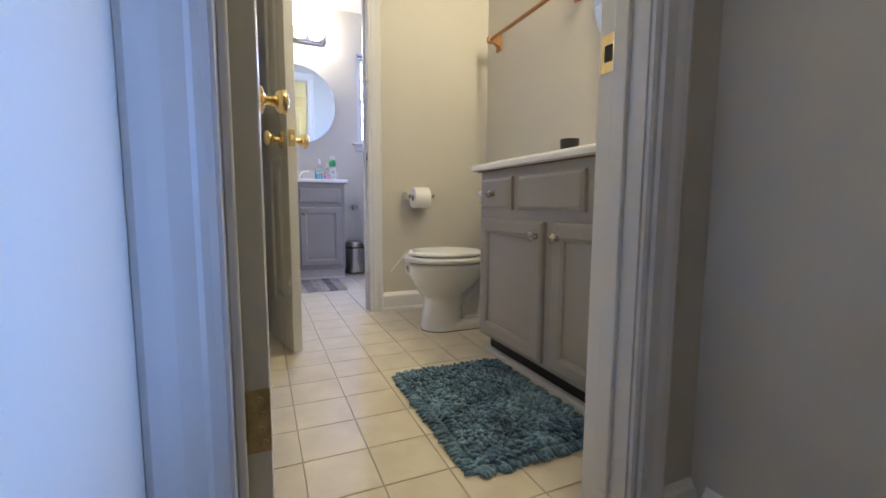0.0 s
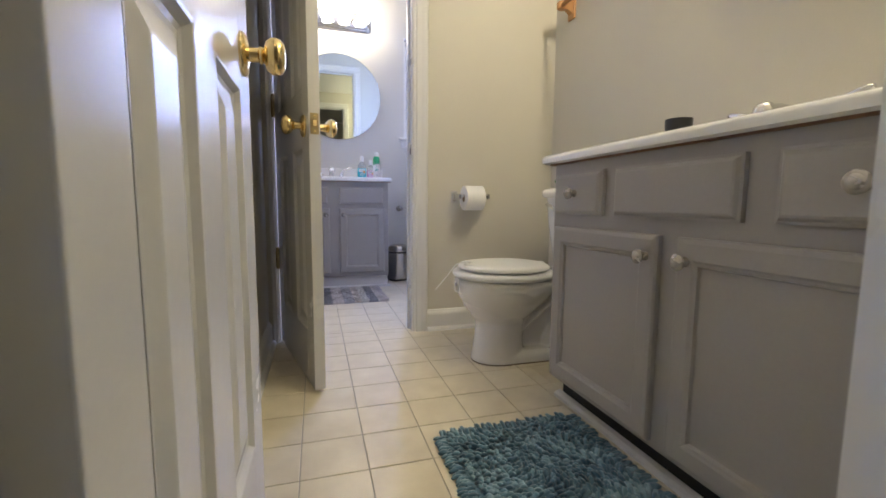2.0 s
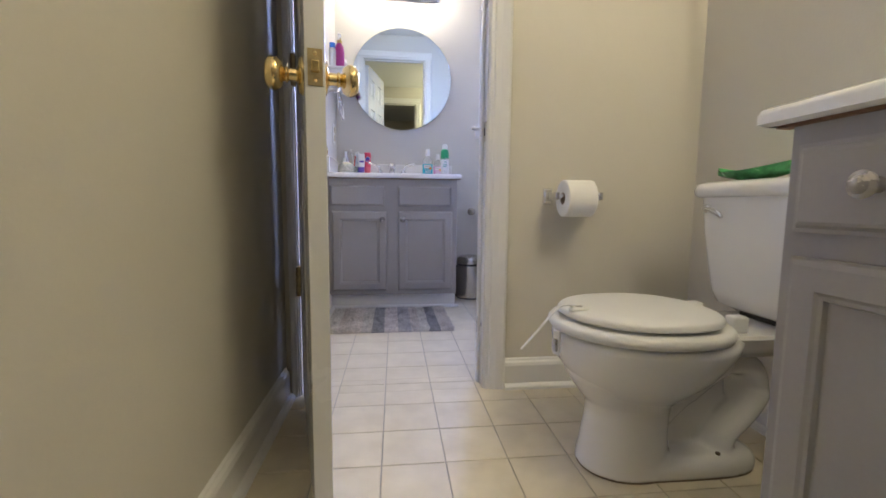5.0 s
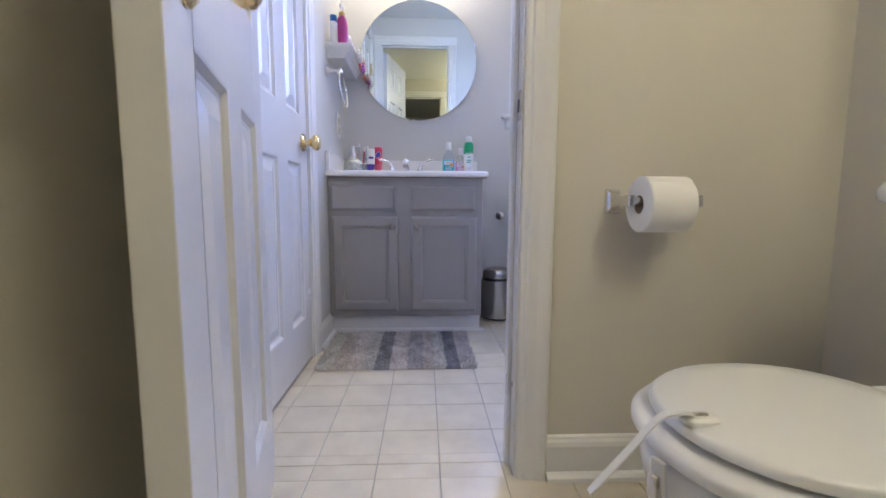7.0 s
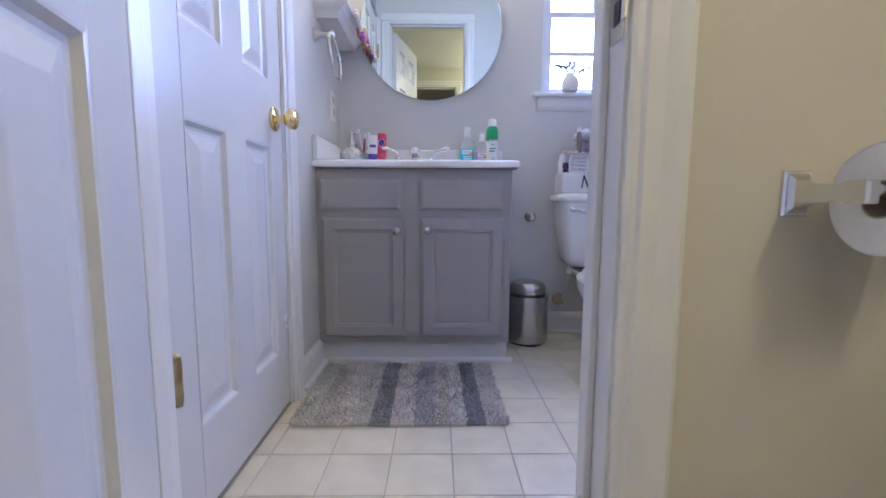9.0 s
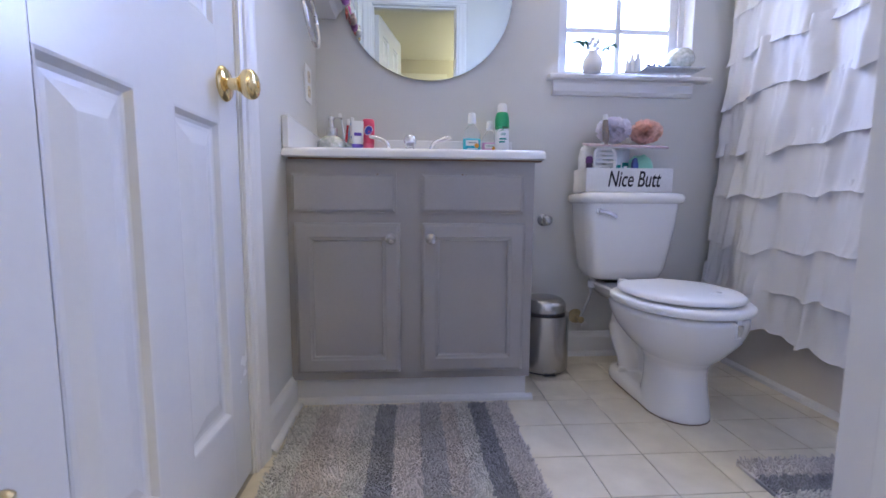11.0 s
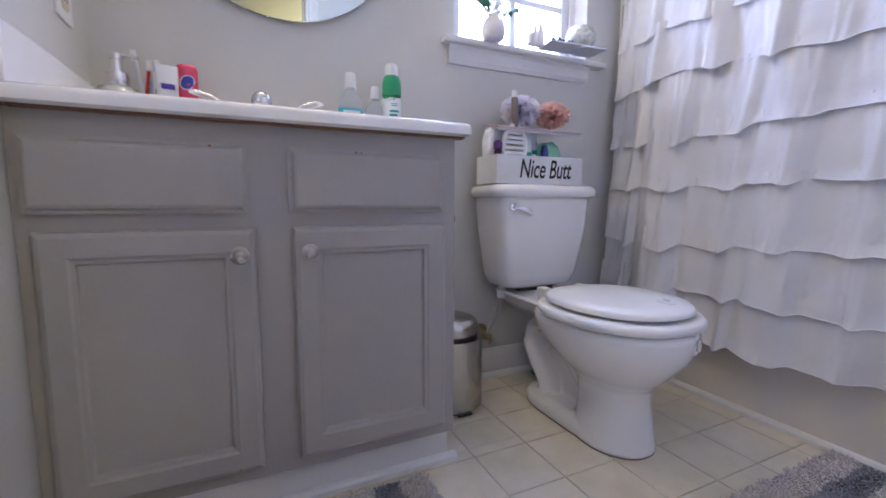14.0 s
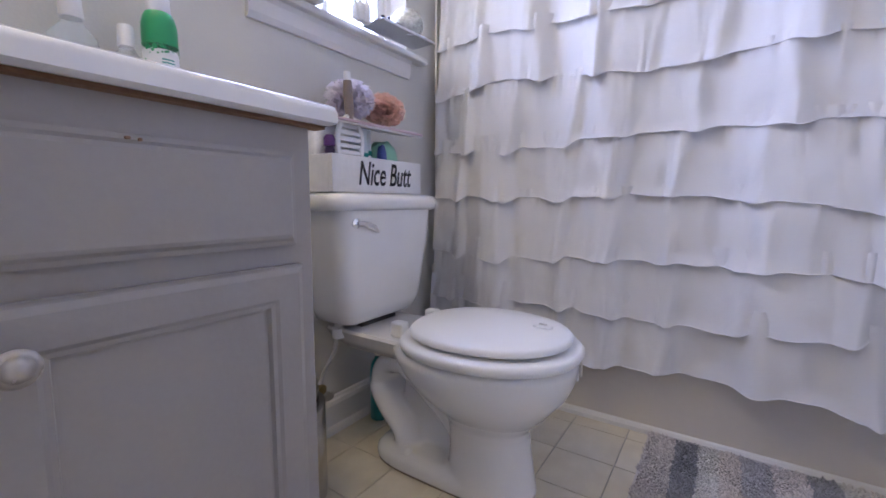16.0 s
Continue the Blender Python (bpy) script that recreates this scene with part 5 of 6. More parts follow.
part("lid", lathe(bmesh.new(), [(0.1035, 0.313), (0.105, 0.318), (0.105, 0.346), (0.101, 0.36), (0.088, 0.375), (0.06, 0.386), (0.03, 0.391), (0.001, 0.392)], None, 40), STEEL, can, smooth=60)
bm = boxes((-0.03, 0.03, -0.13, -0.098, 0.006, 0.016), bevel=0.004)
pd = part("pedal", bm, RUBBER, can, "black rubber pedal")
part("pedal_lever", tube(bmesh.new(), [(-0.03, -0.1, 0.028), (-0.03, -0.116, 0.03), (0.03, -0.116, 0.03), (0.03, -0.1, 0.028)], 0.005, 8), CHROME, pd, smooth=50)


# ---------------------------------------------------------------- bath: bottles and clutter
def col(name, c, rough=0.35):
    return paint(name, c, rough, 0.06, 8, 120, 0.0)


def bars(parent, rows, mat):
    """Unreadable print: short flat bars that stand on a curved face; rows of (x, z, width, height, radius)."""
    for x, z, w, h, r in rows:
        bm = bmesh.new()
        n = 6
        lo = []
        for i in range(n + 1):
            u = x - w / 2 + w * i / n
            y = -math.sqrt(max(1e-6, r * r - u * u)) - 0.0007
            lo.append((u, y))
        vs = [[bm.verts.new((u, y, z + dz)) for u, y in lo] for dz in (-h / 2, h / 2)]
        for i in range(n):
            bm.faces.new((vs[0][i], vs[0][i + 1], vs[1][i + 1], vs[1][i]))
        part("print_bar", bm, mat, parent)


CZ = 1.0732
WHITEP, GREENP, INK = col("white_gloss", (0.8, 0.8, 0.8)), col("spray_green", (0.02, 0.34, 0.13)), col("print_ink", (0.25, 0.3, 0.32))
sp, body = turned("spray_can", (1.128, 5.24, CZ), "white and green aerosol can on the vanity top", "spray can", ("can", [(0.034, 0), (0.036, 0.004), (0.036, 0.16), (0.034, 0.165)]), WHITEP)
part("shoulder", lathe(bmesh.new(), [(0.0362, 0.176), (0.0365, 0.2), (0.036, 0.222), (0.031, 0.242), (0.026, 0.25)], None, 28), GREENP, sp, "green printed shoulder", 40)
part("cap", lathe(bmesh.new(), [(0.024, 0.25), (0.025, 0.254), (0.024, 0.285), (0.018, 0.294), (0.001, 0.296)], None, 24), WHITEP, sp, smooth=40)
bars(body, [(0, 0.115, 0.036, 0.008, 0.036), (-0.004, 0.1, 0.03, 0.008, 0.036), (0, 0.135, 0.026, 0.003, 0.036), (0, 0.142, 0.026, 0.003, 0.036)], col("print_teal", (0.02, 0.3, 0.25)))
bars(body, [(0, 0.06, 0.03, 0.003, 0.036), (0, 0.05, 0.024, 0.003, 0.036)], INK)
rr = random.Random(8)
bm = bmesh.new()
for i in range(46):
    a, z = radians(rr.uniform(-170, -10)), 0.178 - abs(rr.gauss(0, 0.014))
    lathe(bm, [(0.001, 0.0008), (rr.uniform(0.0015, 0.0042), 0.0)], pose(0.0364 * math.cos(a), 0.0364 * math.sin(a), z, 90, 0, math.degrees(a) + 90), 7)
tagged(part("printed_speckle", bm, GREENP, body), kind="stuff")

AQUA = see_through("aqua_liquid", (0.10, 0.66, 0.78), 0.93)
PINKL = see_through("pink_liquid", (0.80, 0.45, 0.70), 0.93)
LABEL_T, LABEL_P = col("teal_label", (0.03, 0.42, 0.55)), col("pink_label", (0.66, 0.36, 0.58))


def mouthwash(at, s, label, liquid, lab):
    t = thing("mouthwash_bottle", at, label, "bottle")
    outline = [(0, 0.044, 0.028), (0.006, 0.046, 0.03), (0.14, 0.046, 0.03), (0.165, 0.04, 0.027), (0.185, 0.022, 0.019), (0.195, 0.017, 0.016), (0.205, 0.017, 0.016)]

    def ringat(a, b, z):
        return [(a * s * math.copysign(abs(math.cos(q)) ** 0.7, math.cos(q)), b * s * math.copysign(abs(math.sin(q)) ** 0.7, math.sin(q)), z * s) for q in [2 * math.pi * i / 28 for i in range(28)]]
    bt = part("bottle", loft(bmesh.new(), [ringat(a, b, z) for z, a, b in [(0.122, 0.046, 0.03)] + outline[2:]]), CLEAR, t, "clear plastic bottle", 40)
    bt.visible_shadow = False
    lq = part("liquid", loft(bmesh.new(), [ringat(a, b, z) for z, a, b in ((0.0, 0.044, 0.028), (0.006, 0.046, 0.03), (0.122, 0.046, 0.03))]), liquid, bt, smooth=40)
    lq.visible_shadow = False
    part("cap", lathe(bmesh.new(), [(0.021 * s, 0.2 * s), (0.021 * s, 0.203 * s), (0.0185 * s, 0.252 * s), (0.016 * s, 0.256 * s), (0.001, 0.256 * s)], None, 24), WHITEP, t, "white ribbed screw cap", 40)
    lbl = part("label", boxes((-0.036 * s, 0.036 * s, -0.0315 * s, -0.0302 * s, 0.03 * s, 0.115 * s), bevel=0.0005), lab, t, "printed front label")
    part("label_head", boxes((-0.035 * s, 0.03 * s, -0.0325 * s, -0.0315 * s, 0.085 * s, 0.113 * s)), WHITEP, lbl)
    for z, w in ((0.1, 0.045), (0.07, 0.055), (0.058, 0.05), (0.046, 0.055)):
        part("print_bar", boxes((-w / 2 * s, w / 2 * s, -0.0335 * s, -0.0326 * s, z * s - 0.002, z * s + 0.002)), INK if z > 0.09 else WHITEP, lbl)
    bm = bmesh.new()
    lathe(bm, [(0.012 * s, 0), (0.012 * s, 0.0015), (0.001, 0.0016)], pose(0.022 * s, -0.0325 * s, 0.085 * s, 90, 0, 0), 16)
    part("badge", bm, col("orange_badge", (0.75, 0.32, 0.03)), lbl)
    return t


mouthwash((0.978, 5.278, CZ), 0.99, "clear bottle of aqua mouthwash on the vanity top", AQUA, LABEL_T)
mouthwash((1.068, 5.262, CZ), 0.82, "small clear bottle of pink mouthwash on the vanity top", PINKL, LABEL_P)

SPARK = paint("crackle_silver_glass", (0.62, 0.64, 0.6), 0.22, 0.45, 60, 240, 0.6, 0.6)
soap, _ = turned("soap_dispenser", (0.262, 5.27, CZ), "crackle glass soap dispenser with chrome pump", "soap dispenser",
                 ("jar", [(0.04, 0), (0.06, 0.008), (0.074, 0.03), (0.078, 0.06), (0.072, 0.092), (0.05, 0.115), (0.03, 0.123)]), SPARK)
part("collar", lathe(bmesh.new(), [(0.029, 0.12), (0.031, 0.124), (0.03, 0.16), (0.014, 0.165), (0.012, 0.2), (0.016, 0.202), (0.016, 0.218), (0.001, 0.22)], None, 24), CHROME, soap, smooth=40)
part("nozzle", tube(bmesh.new(), spline([(0.0, 0, 0.212), (0.03, -0.01, 0.214), (0.06, -0.02, 0.206)], 5), 0.0055, 10), CHROME, soap, smooth=50)
hold, _ = turned("brush_cup", (0.325, 5.30, CZ), "crackle glass toothbrush cup on the vanity top", "cup", ("cup", [(0.03, 0), (0.036, 0.004), (0.04, 0.085), (0.04, 0.09), (0.036, 0.09), (0.033, 0.01), (0.001, 0.009)]), SPARK)
for i, (dx, dy, c, hue) in enumerate(((0.012, -0.005, (0.55, 0.02, 0.03), "red"), (0.024, 0.012, (0.3, 0.55, 0.75), "white and blue"), (-0.014, -0.01, (0.75, 0.78, 0.8), "white"))):
    tb = thing("toothbrush", (0.325, 5.30, CZ + 0.012), hue + " toothbrush standing in the cup", "toothbrush", "toothbrushes")
    p0, p1 = Vector((-dx * 0.6, -dy * 0.6, 0)), Vector((dx * 1.5, dy * 1.5, 0.2 + 0.012 * i))
    part("handle", tube(bmesh.new(), spline([p0, p0.lerp(p1, 0.4), p0.lerp(p1, 0.75), p1], 5), [0.0065] * 8 + [0.005] * 8, 8), col("brush_" + hue.split()[0], c), tb, smooth=50)
    d = (p1 - p0).normalized()
    part("bristle_pad", boxes((p1.x - 0.007, p1.x + 0.007, p1.y - 0.018, p1.y - 0.004, p1.z - 0.03, p1.z), bevel=0.002), PLASTW, tb)


def tube_pack(at, rz, w, h, label, main, second, cap, badge=None, tops=((0.85, 1.0, 0.1), (1.0, 1.0, 0.02))):
    """A squeeze tube that stands on its cap: flat crimp above, round below."""
    t = thing("toothpaste_tube", at, label, "tube", rz=rz)
    ringsx = []
    for z, a, b in ((0.02, 0.62, 0.3), (0.03, 0.8, 0.36), (h * 0.5, 0.95, 0.27), *[(h * f, a, b) for f, a, b in tops]):
        ringsx.append([(a * w / 2 * math.cos(q), b * w * math.sin(q), z) for q in [2 * math.pi * i / 24 for i in range(24)]])
    body_t = part("tube", loft(bmesh.new(), ringsx), main, t, smooth=50)
    part("cap", lathe(bmesh.new(), [(0.3 * w, 0), (0.33 * w, 0.003), (0.33 * w, 0.022), (0.28 * w, 0.025)], None, 20), cap, t, "screw cap", 40)
    bm = bmesh.new()
    loft(bm, [[(a * w / 2 * math.cos(q) * 1.012, b * w * math.sin(q) * 1.03, z) for q in [math.pi + math.pi * i / 12 for i in range(13)]] + [(0, 0, z)] for z, a, b in ((0.032, 0.8, 0.36), (h * 0.42, 0.93, 0.285))])
    part("print_field", bm, second, body_t)
    part("print_bar", boxes((-w * 0.3, w * 0.3, -0.26 * w, -0.2 * w, h * 0.62, h * 0.7), bevel=0.001), second, body_t)
    if badge:
        for grow, mt in ((1.18, WHITEP), (1.0, badge)):
            bm = bmesh.new()
            rings = []
            for lift in (-0.001, 0.0012 + 0.0008 * (grow == 1.0)):
                ring = []
                for q in [2 * math.pi * i / 24 for i in range(24)]:
                    x, z = 0.30 * w * grow * math.cos(q), h * 0.72 + 0.02 * grow * math.sin(q) + 0.08 * w * math.cos(q)
                    ring.append((x, -0.285 * w * math.sqrt(max(0.05, 1 - (x / (0.5 * w)) ** 2)) - lift, z))
                rings.append(ring)
            part("badge", loft(bm, rings), mt, body_t)
    return t


PURPLE = col("purple_print", (0.10, 0.05, 0.35))
tube_pack((0.392, 5.262, CZ), 14, 0.062, 0.20, "white and purple toothpaste tube on the vanity top", WHITEP, PURPLE, PURPLE)
tube_pack((0.372, 5.295, CZ), -10, 0.05, 0.185, "white and blue toothpaste tube on the vanity top", WHITEP, col("blue_print", (0.04, 0.2, 0.5)), WHITEP)
tube_pack((0.445, 5.285, CZ), 4, 0.062, 0.215, "red toothpaste tube on the vanity top", col("red_tube", (0.70, 0.06, 0.13)), col("pink_print", (0.72, 0.12, 0.2)), col("blue_cap", (0.03, 0.06, 0.4)), col("blue_badge", (0.05, 0.06, 0.42)), ((0.75, 1.0, 0.29), (0.9, 1.0, 0.27), (0.96, 0.93, 0.23), (0.99, 0.8, 0.16), (1.0, 0.6, 0.1)))

# crate with writing on the cistern
crate = thing("wooden_crate", (1.535, 5.125, 0.9245), "white wooden crate with black script on the tank", "crate")
WOODW = paint("whitewashed_wood", (0.74, 0.73, 0.72), 0.6, 0.12, 6, 60, 0.2)
part("front_board", boxes((0, 0.45, 0, 0.014, 0, 0.118), bevel=0.002), WOODW, crate)
part("back_board", boxes((0, 0.45, 0.156, 0.17, 0, 0.118), bevel=0.002), WOODW, crate)
part("end_board", boxes((0, 0.012, 0.0142, 0.1558, 0, 0.118), bevel=0.002), WOODW, crate)
part("end_board", boxes((0.438, 0.45, 0.0142, 0.1558, 0, 0.118), bevel=0.002), WOODW, crate)
part("bottom", boxes((0.0122, 0.4378, 0.0142, 0.1558, 0.003, 0.012)), WOODW, crate)


def writing(text, size, mat, parent, m, shear=0.25, squeeze=1.0):
    c = bpy.data.curves.new("writing", "FONT")
    c.body, c.size, c.shear, c.extrude, c.offset, c.align_x, c.align_y = text, size, shear, 0.0006, 0.001, "CENTER", "CENTER"
    tmp = bpy.data.objects.new("tmp", c)
    scene.collection.objects.link(tmp)
    me = bpy.data.meshes.new_from_object(tmp.evaluated_get(bpy.context.evaluated_depsgraph_get()))
    bpy.data.objects.remove(tmp)
    me.materials.clear()
    me.materials.append(mat)
    ob = new("writing", me)
    ob.parent = parent
    ob.matrix_local = m @ Matrix.Diagonal((squeeze, 1, 1, 1))
    return ob


tagged(writing("Nice Butt", 0.112, col("black_ink", (0.01, 0.01, 0.012), 0.6), crate, pose(0.245, -0.0012, 0.06, 90, 0, 0), 0.24, 0.62), "black painted script")
hb = thing("hair_brush", (1.64, 5.155, 0.955), "white vented hair brush with taupe handle in the crate", "hair brush")
bm = bmesh.new()
for i in range(7):
    z = 0.05 + i * 0.021
    w = 0.05 - 0.0009 * (i - 3) ** 2
    part("rib", boxes((-w, w, -0.004, 0.006, z, z + 0.0135), bevel=0.002), WHITEP, hb)
for s in (-1, 1):
    tube(bm, spline([(s * 0.03, 0, 0.03), (s * 0.052, 0, 0.1), (s * 0.05, 0, 0.165), (s * 0.02, 0, 0.205), (0, 0, 0.215)], 5), 0.009, 8)
part("head_rim", bm, WHITEP, hb)
part("handle", tube(bmesh.new(), [(0, 0, 0.205), (0, 0, 0.23), (-0.004, 0, 0.28), (-0.006, 0, 0.325)], [0.012, 0.015, 0.016, 0.013], 12), col("taupe_handle", (0.22, 0.18, 0.16)), hb, "taupe rubber handle", 50)
part("handle_cap", tube(bmesh.new(), [(-0.006, 0, 0.325), (-0.0075, 0, 0.352)], [0.0125, 0.011], 12), WHITEP, hb, smooth=50)
part("bristle_pad", boxes(*[(-0.03 + 0.02 * i, -0.026 + 0.02 * i, 0.006, 0.03, 0.06 + 0.021 * j, 0.064 + 0.021 * j) for i in range(4) for j in range(6)]), RUBBER, hb)


def pouf(at, r0, mat, label):
    """A bath pouf: many crumpled frills of net about a core."""
    t = thing("bath_pouf", at, label, "bath pouf", "bath poufs")
    r = random.Random(int(r0 * 10000) + len(label))
    bm = bmesh.new()
    for _ in range(80):
        ax = Vector((r.gauss(0, 1), r.gauss(0, 1), r.gauss(0, 1))).normalized()
        side = ax.orthogonal().normalized()
        up = ax.cross(side)
        span, ph, n = r.uniform(1.2, 2.6), r.uniform(0, 6.28), 14
        inner, outer = [], []
        for i in range(n + 1):
            a = ph + span * i / n
            d = math.cos(a) * side + math.sin(a) * up
            wob = 0.22 * math.sin(i * 2.3 + ph)
            inner.append(bm.verts.new(d * r0 * 0.45))
            o = (d + ax * wob) * r0 * r.uniform(0.78, 1.12)
            outer.append(bm.verts.new((o.x * 1.08, o.y, o.z * 0.82)))
        for i in range(n):
            bm.faces.new((inner[i], inner[i + 1], outer[i + 1], outer[i]))
    part("net", bm, mat, t, smooth=80)
    return t


board = thing("notebook", (1.752, 5.20, 1.165), "pale pink covered notebook laid over the crate", "notebook", rz=-13)
bm = boxes((-0.19, 0.19, -0.10, 0.085, -0.005, 0.004), bevel=0.002)
for v in bm.verts:
    v.co.z += 0.18 * (v.co.y + 0.05) - 0.10 * v.co.x * (v.co.x > 0.05)
part("cover", bm, col("dusty_pink_cover", (0.55, 0.42, 0.45), 0.6), board)
bm = boxes((-0.186, 0.186, -0.096, 0.081, -0.012, -0.0055))
for v in bm.verts:
    v.co.z += 0.18 * (v.co.y + 0.05) - 0.10 * v.co.x * (v.co.x > 0.05)
part("pages", bm, col("page_white", (0.62, 0.6, 0.6), 0.8), board)
pouf((1.712, 5.225, 1.245), 0.078, net("lilac_net", (0.93, 0.91, 0.98)), "lilac net bath pouf on the notebook")
pouf((1.878, 5.215, 1.238), 0.072, net("coral_net", (0.98, 0.74, 0.66)), "coral net bath pouf on the notebook")


def crumple(name, at, size, mat, label, category, seed):
    """A crumpled soft pack: a rounded block pushed in and out."""
    t = thing(name, at, label, category)
    bm = bmesh.new()
    bmesh.ops.create_icosphere(bm, subdivisions=3, radius=1)
    for v in bm.verts:
        c = v.co
        c = Vector([math.copysign(abs(q) ** 0.6, q) for q in c])
        c *= 1 + 0.16 * noise.noise(c * 2.2 + Vector((seed, 0, 0)))
        v.co = Vector((c.x * size[0] / 2, c.y * size[1] / 2, (c.z + 1) * size[2] / 2))
    part("pack", bm, mat, t, smooth=35)
    return t


crumple("plastic_bag", (1.60, 5.235, 0.937), (0.115, 0.08, 0.235), paint("cloudy_plastic", (0.78, 0.78, 0.80), 0.3, 0.15, 20, 80, 0.3), "crumpled cloudy plastic bag in the crate", "bag", 3)
bt = thing("small_bottle", (1.563, 5.165, 0.937), "dark purple small bottle in the crate", "bottle")
part("bottle", lathe(bmesh.new(), [(0.014, 0), (0.016, 0.004), (0.016, 0.12), (0.012, 0.13)], None, 18), col("dark_violet", (0.03, 0.012, 0.05)), bt, smooth=40)
part("cap", lathe(bmesh.new(), [(0.016, 0.13), (0.018, 0.132), (0.018, 0.155), (0.012, 0.165), (0.001, 0.167)], None, 18), col("violet_cap", (0.09, 0.02, 0.14)), bt, smooth=40)
for x, w, h, c, nm, tilt in ((1.70, 0.085, 0.20, (0.62, 0.68, 0.70), "white and teal soft pack in the crate", -6), (1.765, 0.06, 0.225, (0.66, 0.7, 0.74), "white cosmetic tube pack in the crate", 5)):
    pk = thing("soft_pack", (x, 5.175 + 0.03 * (x > 1.72), 0.937), nm, "packet", rz=tilt)
    bm = bmesh.new()
    loft(bm, [[(a * w / 2 * math.cos(q), b * w * math.sin(q), z) for q in [2 * math.pi * i / 20 for i in range(20)]] for z, a, b in ((0, 0.95, 0.08), (h * 0.3, 0.9, 0.22), (h * 0.7, 0.92, 0.2), (h * 0.9, 1, 0.05), (h, 1, 0.02))])
    body_p = part("pack", bm, col("pack_" + str(round(w * 1000)), c), pk, smooth=50)
    part("print_patch", boxes((-w * 0.3, w * 0.3, -0.245 * w, -0.15 * w, h * 0.3, h * 0.62), bevel=0.002), col("teal_patch", (0.01, 0.30, 0.27)), body_p)
    part("print_window", boxes((-w * 0.15, w * 0.18, -0.255 * w, -0.245 * w, h * 0.44, h * 0.54), bevel=0.001), WHITEP, body_p)
crumple("wipes_pack", (1.845, 5.20, 0.937), (0.12, 0.08, 0.175), col("mint_green", (0.30, 0.66, 0.48), 0.4), "mint green soft wipes pack in the crate", "packet", 9)
crumple("blue_pack", (1.80, 5.16, 0.937), (0.03, 0.03, 0.16), col("dark_blue_pack", (0.05, 0.09, 0.3)), "small blue packet in the crate", "packet", 15)

# window sill
SZ = WZ0 + 0.0145
vase = thing("white_vase", (1.615, 5.30, SZ), "white ceramic vase with a trailing plant on the sill", "vase")
bm = lathe(bmesh.new(), [(0.036, 0), (0.046, 0.008), (0.053, 0.036), (0.051, 0.06), (0.04, 0.085), (0.028, 0.096), (0.026, 0.11), (0.022, 0.11), (0.02, 0.05), (0.001, 0.045)], None, 28)
part("vase", bm, CERAMIC, vase, smooth=50)
bm = bmesh.new()
for i in range(9):
    lathe(bm, [(0.001, -0.012), (0.01, -0.008), (0.013, 0), (0.009, 0.009), (0.001, 0.012)], pose(0.024 * math.cos(i * 2.4), 0.02 * math.sin(i * 2.4), 0.125 + 0.006 * i, 20 * i, 15 * i, 0), 8)
part("blossoms", bm, WHITEP, vase, "white blossom cluster", 50)
LEAF = paint("dark_leaf", (0.03, 0.14, 0.06), 0.4, 0.3, 20)
for px, pz, ang, ln in ((-0.045, 0.115, 165, 0.075), (-0.03, 0.12, 200, 0.05), (0.05, 0.105, 10, 0.075), (0.04, 0.095, -25, 0.05)):
    bm = bmesh.new()
    a = radians(ang)
    rows = []
    for j in range(7):
        u = j / 6
        w = 0.032 * math.sin(math.pi * u) ** 0.8 + 0.001
        c = Vector((px + ln * u * math.cos(a), -0.01, pz + ln * u * 0.3 * math.sin(a) + 0.03 * math.sin(2.4 * u)))
        rows.append([bm.verts.new(c + Vector((0, -w, 0.002))), bm.verts.new(c + Vector((0, 0, -0.004))), bm.verts.new(c + Vector((0, w, 0.006 + w * 0.4)))])
    for p, q in zip(rows, rows[1:]):
        for i in range(2):
            bm.faces.new((p[i], p[i + 1], q[i + 1], q[i]))
    part("leaf", bm, LEAF, vase, smooth=60)
for x, h, r in ((1.79, 0.085, 0.012), (1.815, 0.11, 0.016), (1.845, 0.125, 0.017)):
    b = thing("dropper_bottle", (x, 5.27, SZ), "small white dropper bottle on the sill", "bottle", "dropper bottles")
    part("bottle", lathe(bmesh.new(), [(r * 0.9, 0), (r, 0.003), (r, h * 0.5), (r * 0.5, h * 0.6)], None, 18), WHITEP, b, smooth=40)
    part("cap", lathe(bmesh.new(), [(r * 0.55, h * 0.58), (r * 0.55, h * 0.74), (r * 0.25, h * 0.8), (r * 0.2, h), (0.001, h)], None, 14), WHITEP, b, smooth=40)
tray = thing("mirror_tray", (2.005, 5.245, SZ), "small mirrored tray on the sill", "tray", rz=-3)
part("plate", boxes((-0.15, 0.15, -0.065, 0.055, 0.0, 0.009), bevel=0.003), metal("tray_silver", (0.55, 0.57, 0.6), 0.25), tray)
bm = bmesh.new()
rr = random.Random(4)
for i in range(40):
    bmesh.ops.create_icosphere(bm, subdivisions=1, radius=0.007, matrix=Matrix.Translation((-0.13 + 0.003 * i + rr.uniform(-0.01, 0.01), rr.uniform(-0.04, 0.03), 0.016 + rr.uniform(0, 0.012))))
beads = thing("bead_string", (2.005, 5.245, SZ), "dark beaded bracelet lying on the tray", "bracelet")
tagged(part("beads", bm, col("dark_beads", (0.02, 0.02, 0.05), 0.2), beads, smooth=60), kind="stuff")
orb, _ = turned("candle_holder", (2.06, 5.25, SZ + 0.0095), "silver crackle glass candle holder on the tray", "candle holder",
                ("globe", [(0.03, 0), (0.05, 0.01), (0.068, 0.035), (0.07, 0.055), (0.06, 0.085), (0.045, 0.1), (0.04, 0.1), (0.054, 0.08), (0.062, 0.055), (0.05, 0.02), (0.001, 0.012)]), SPARK)

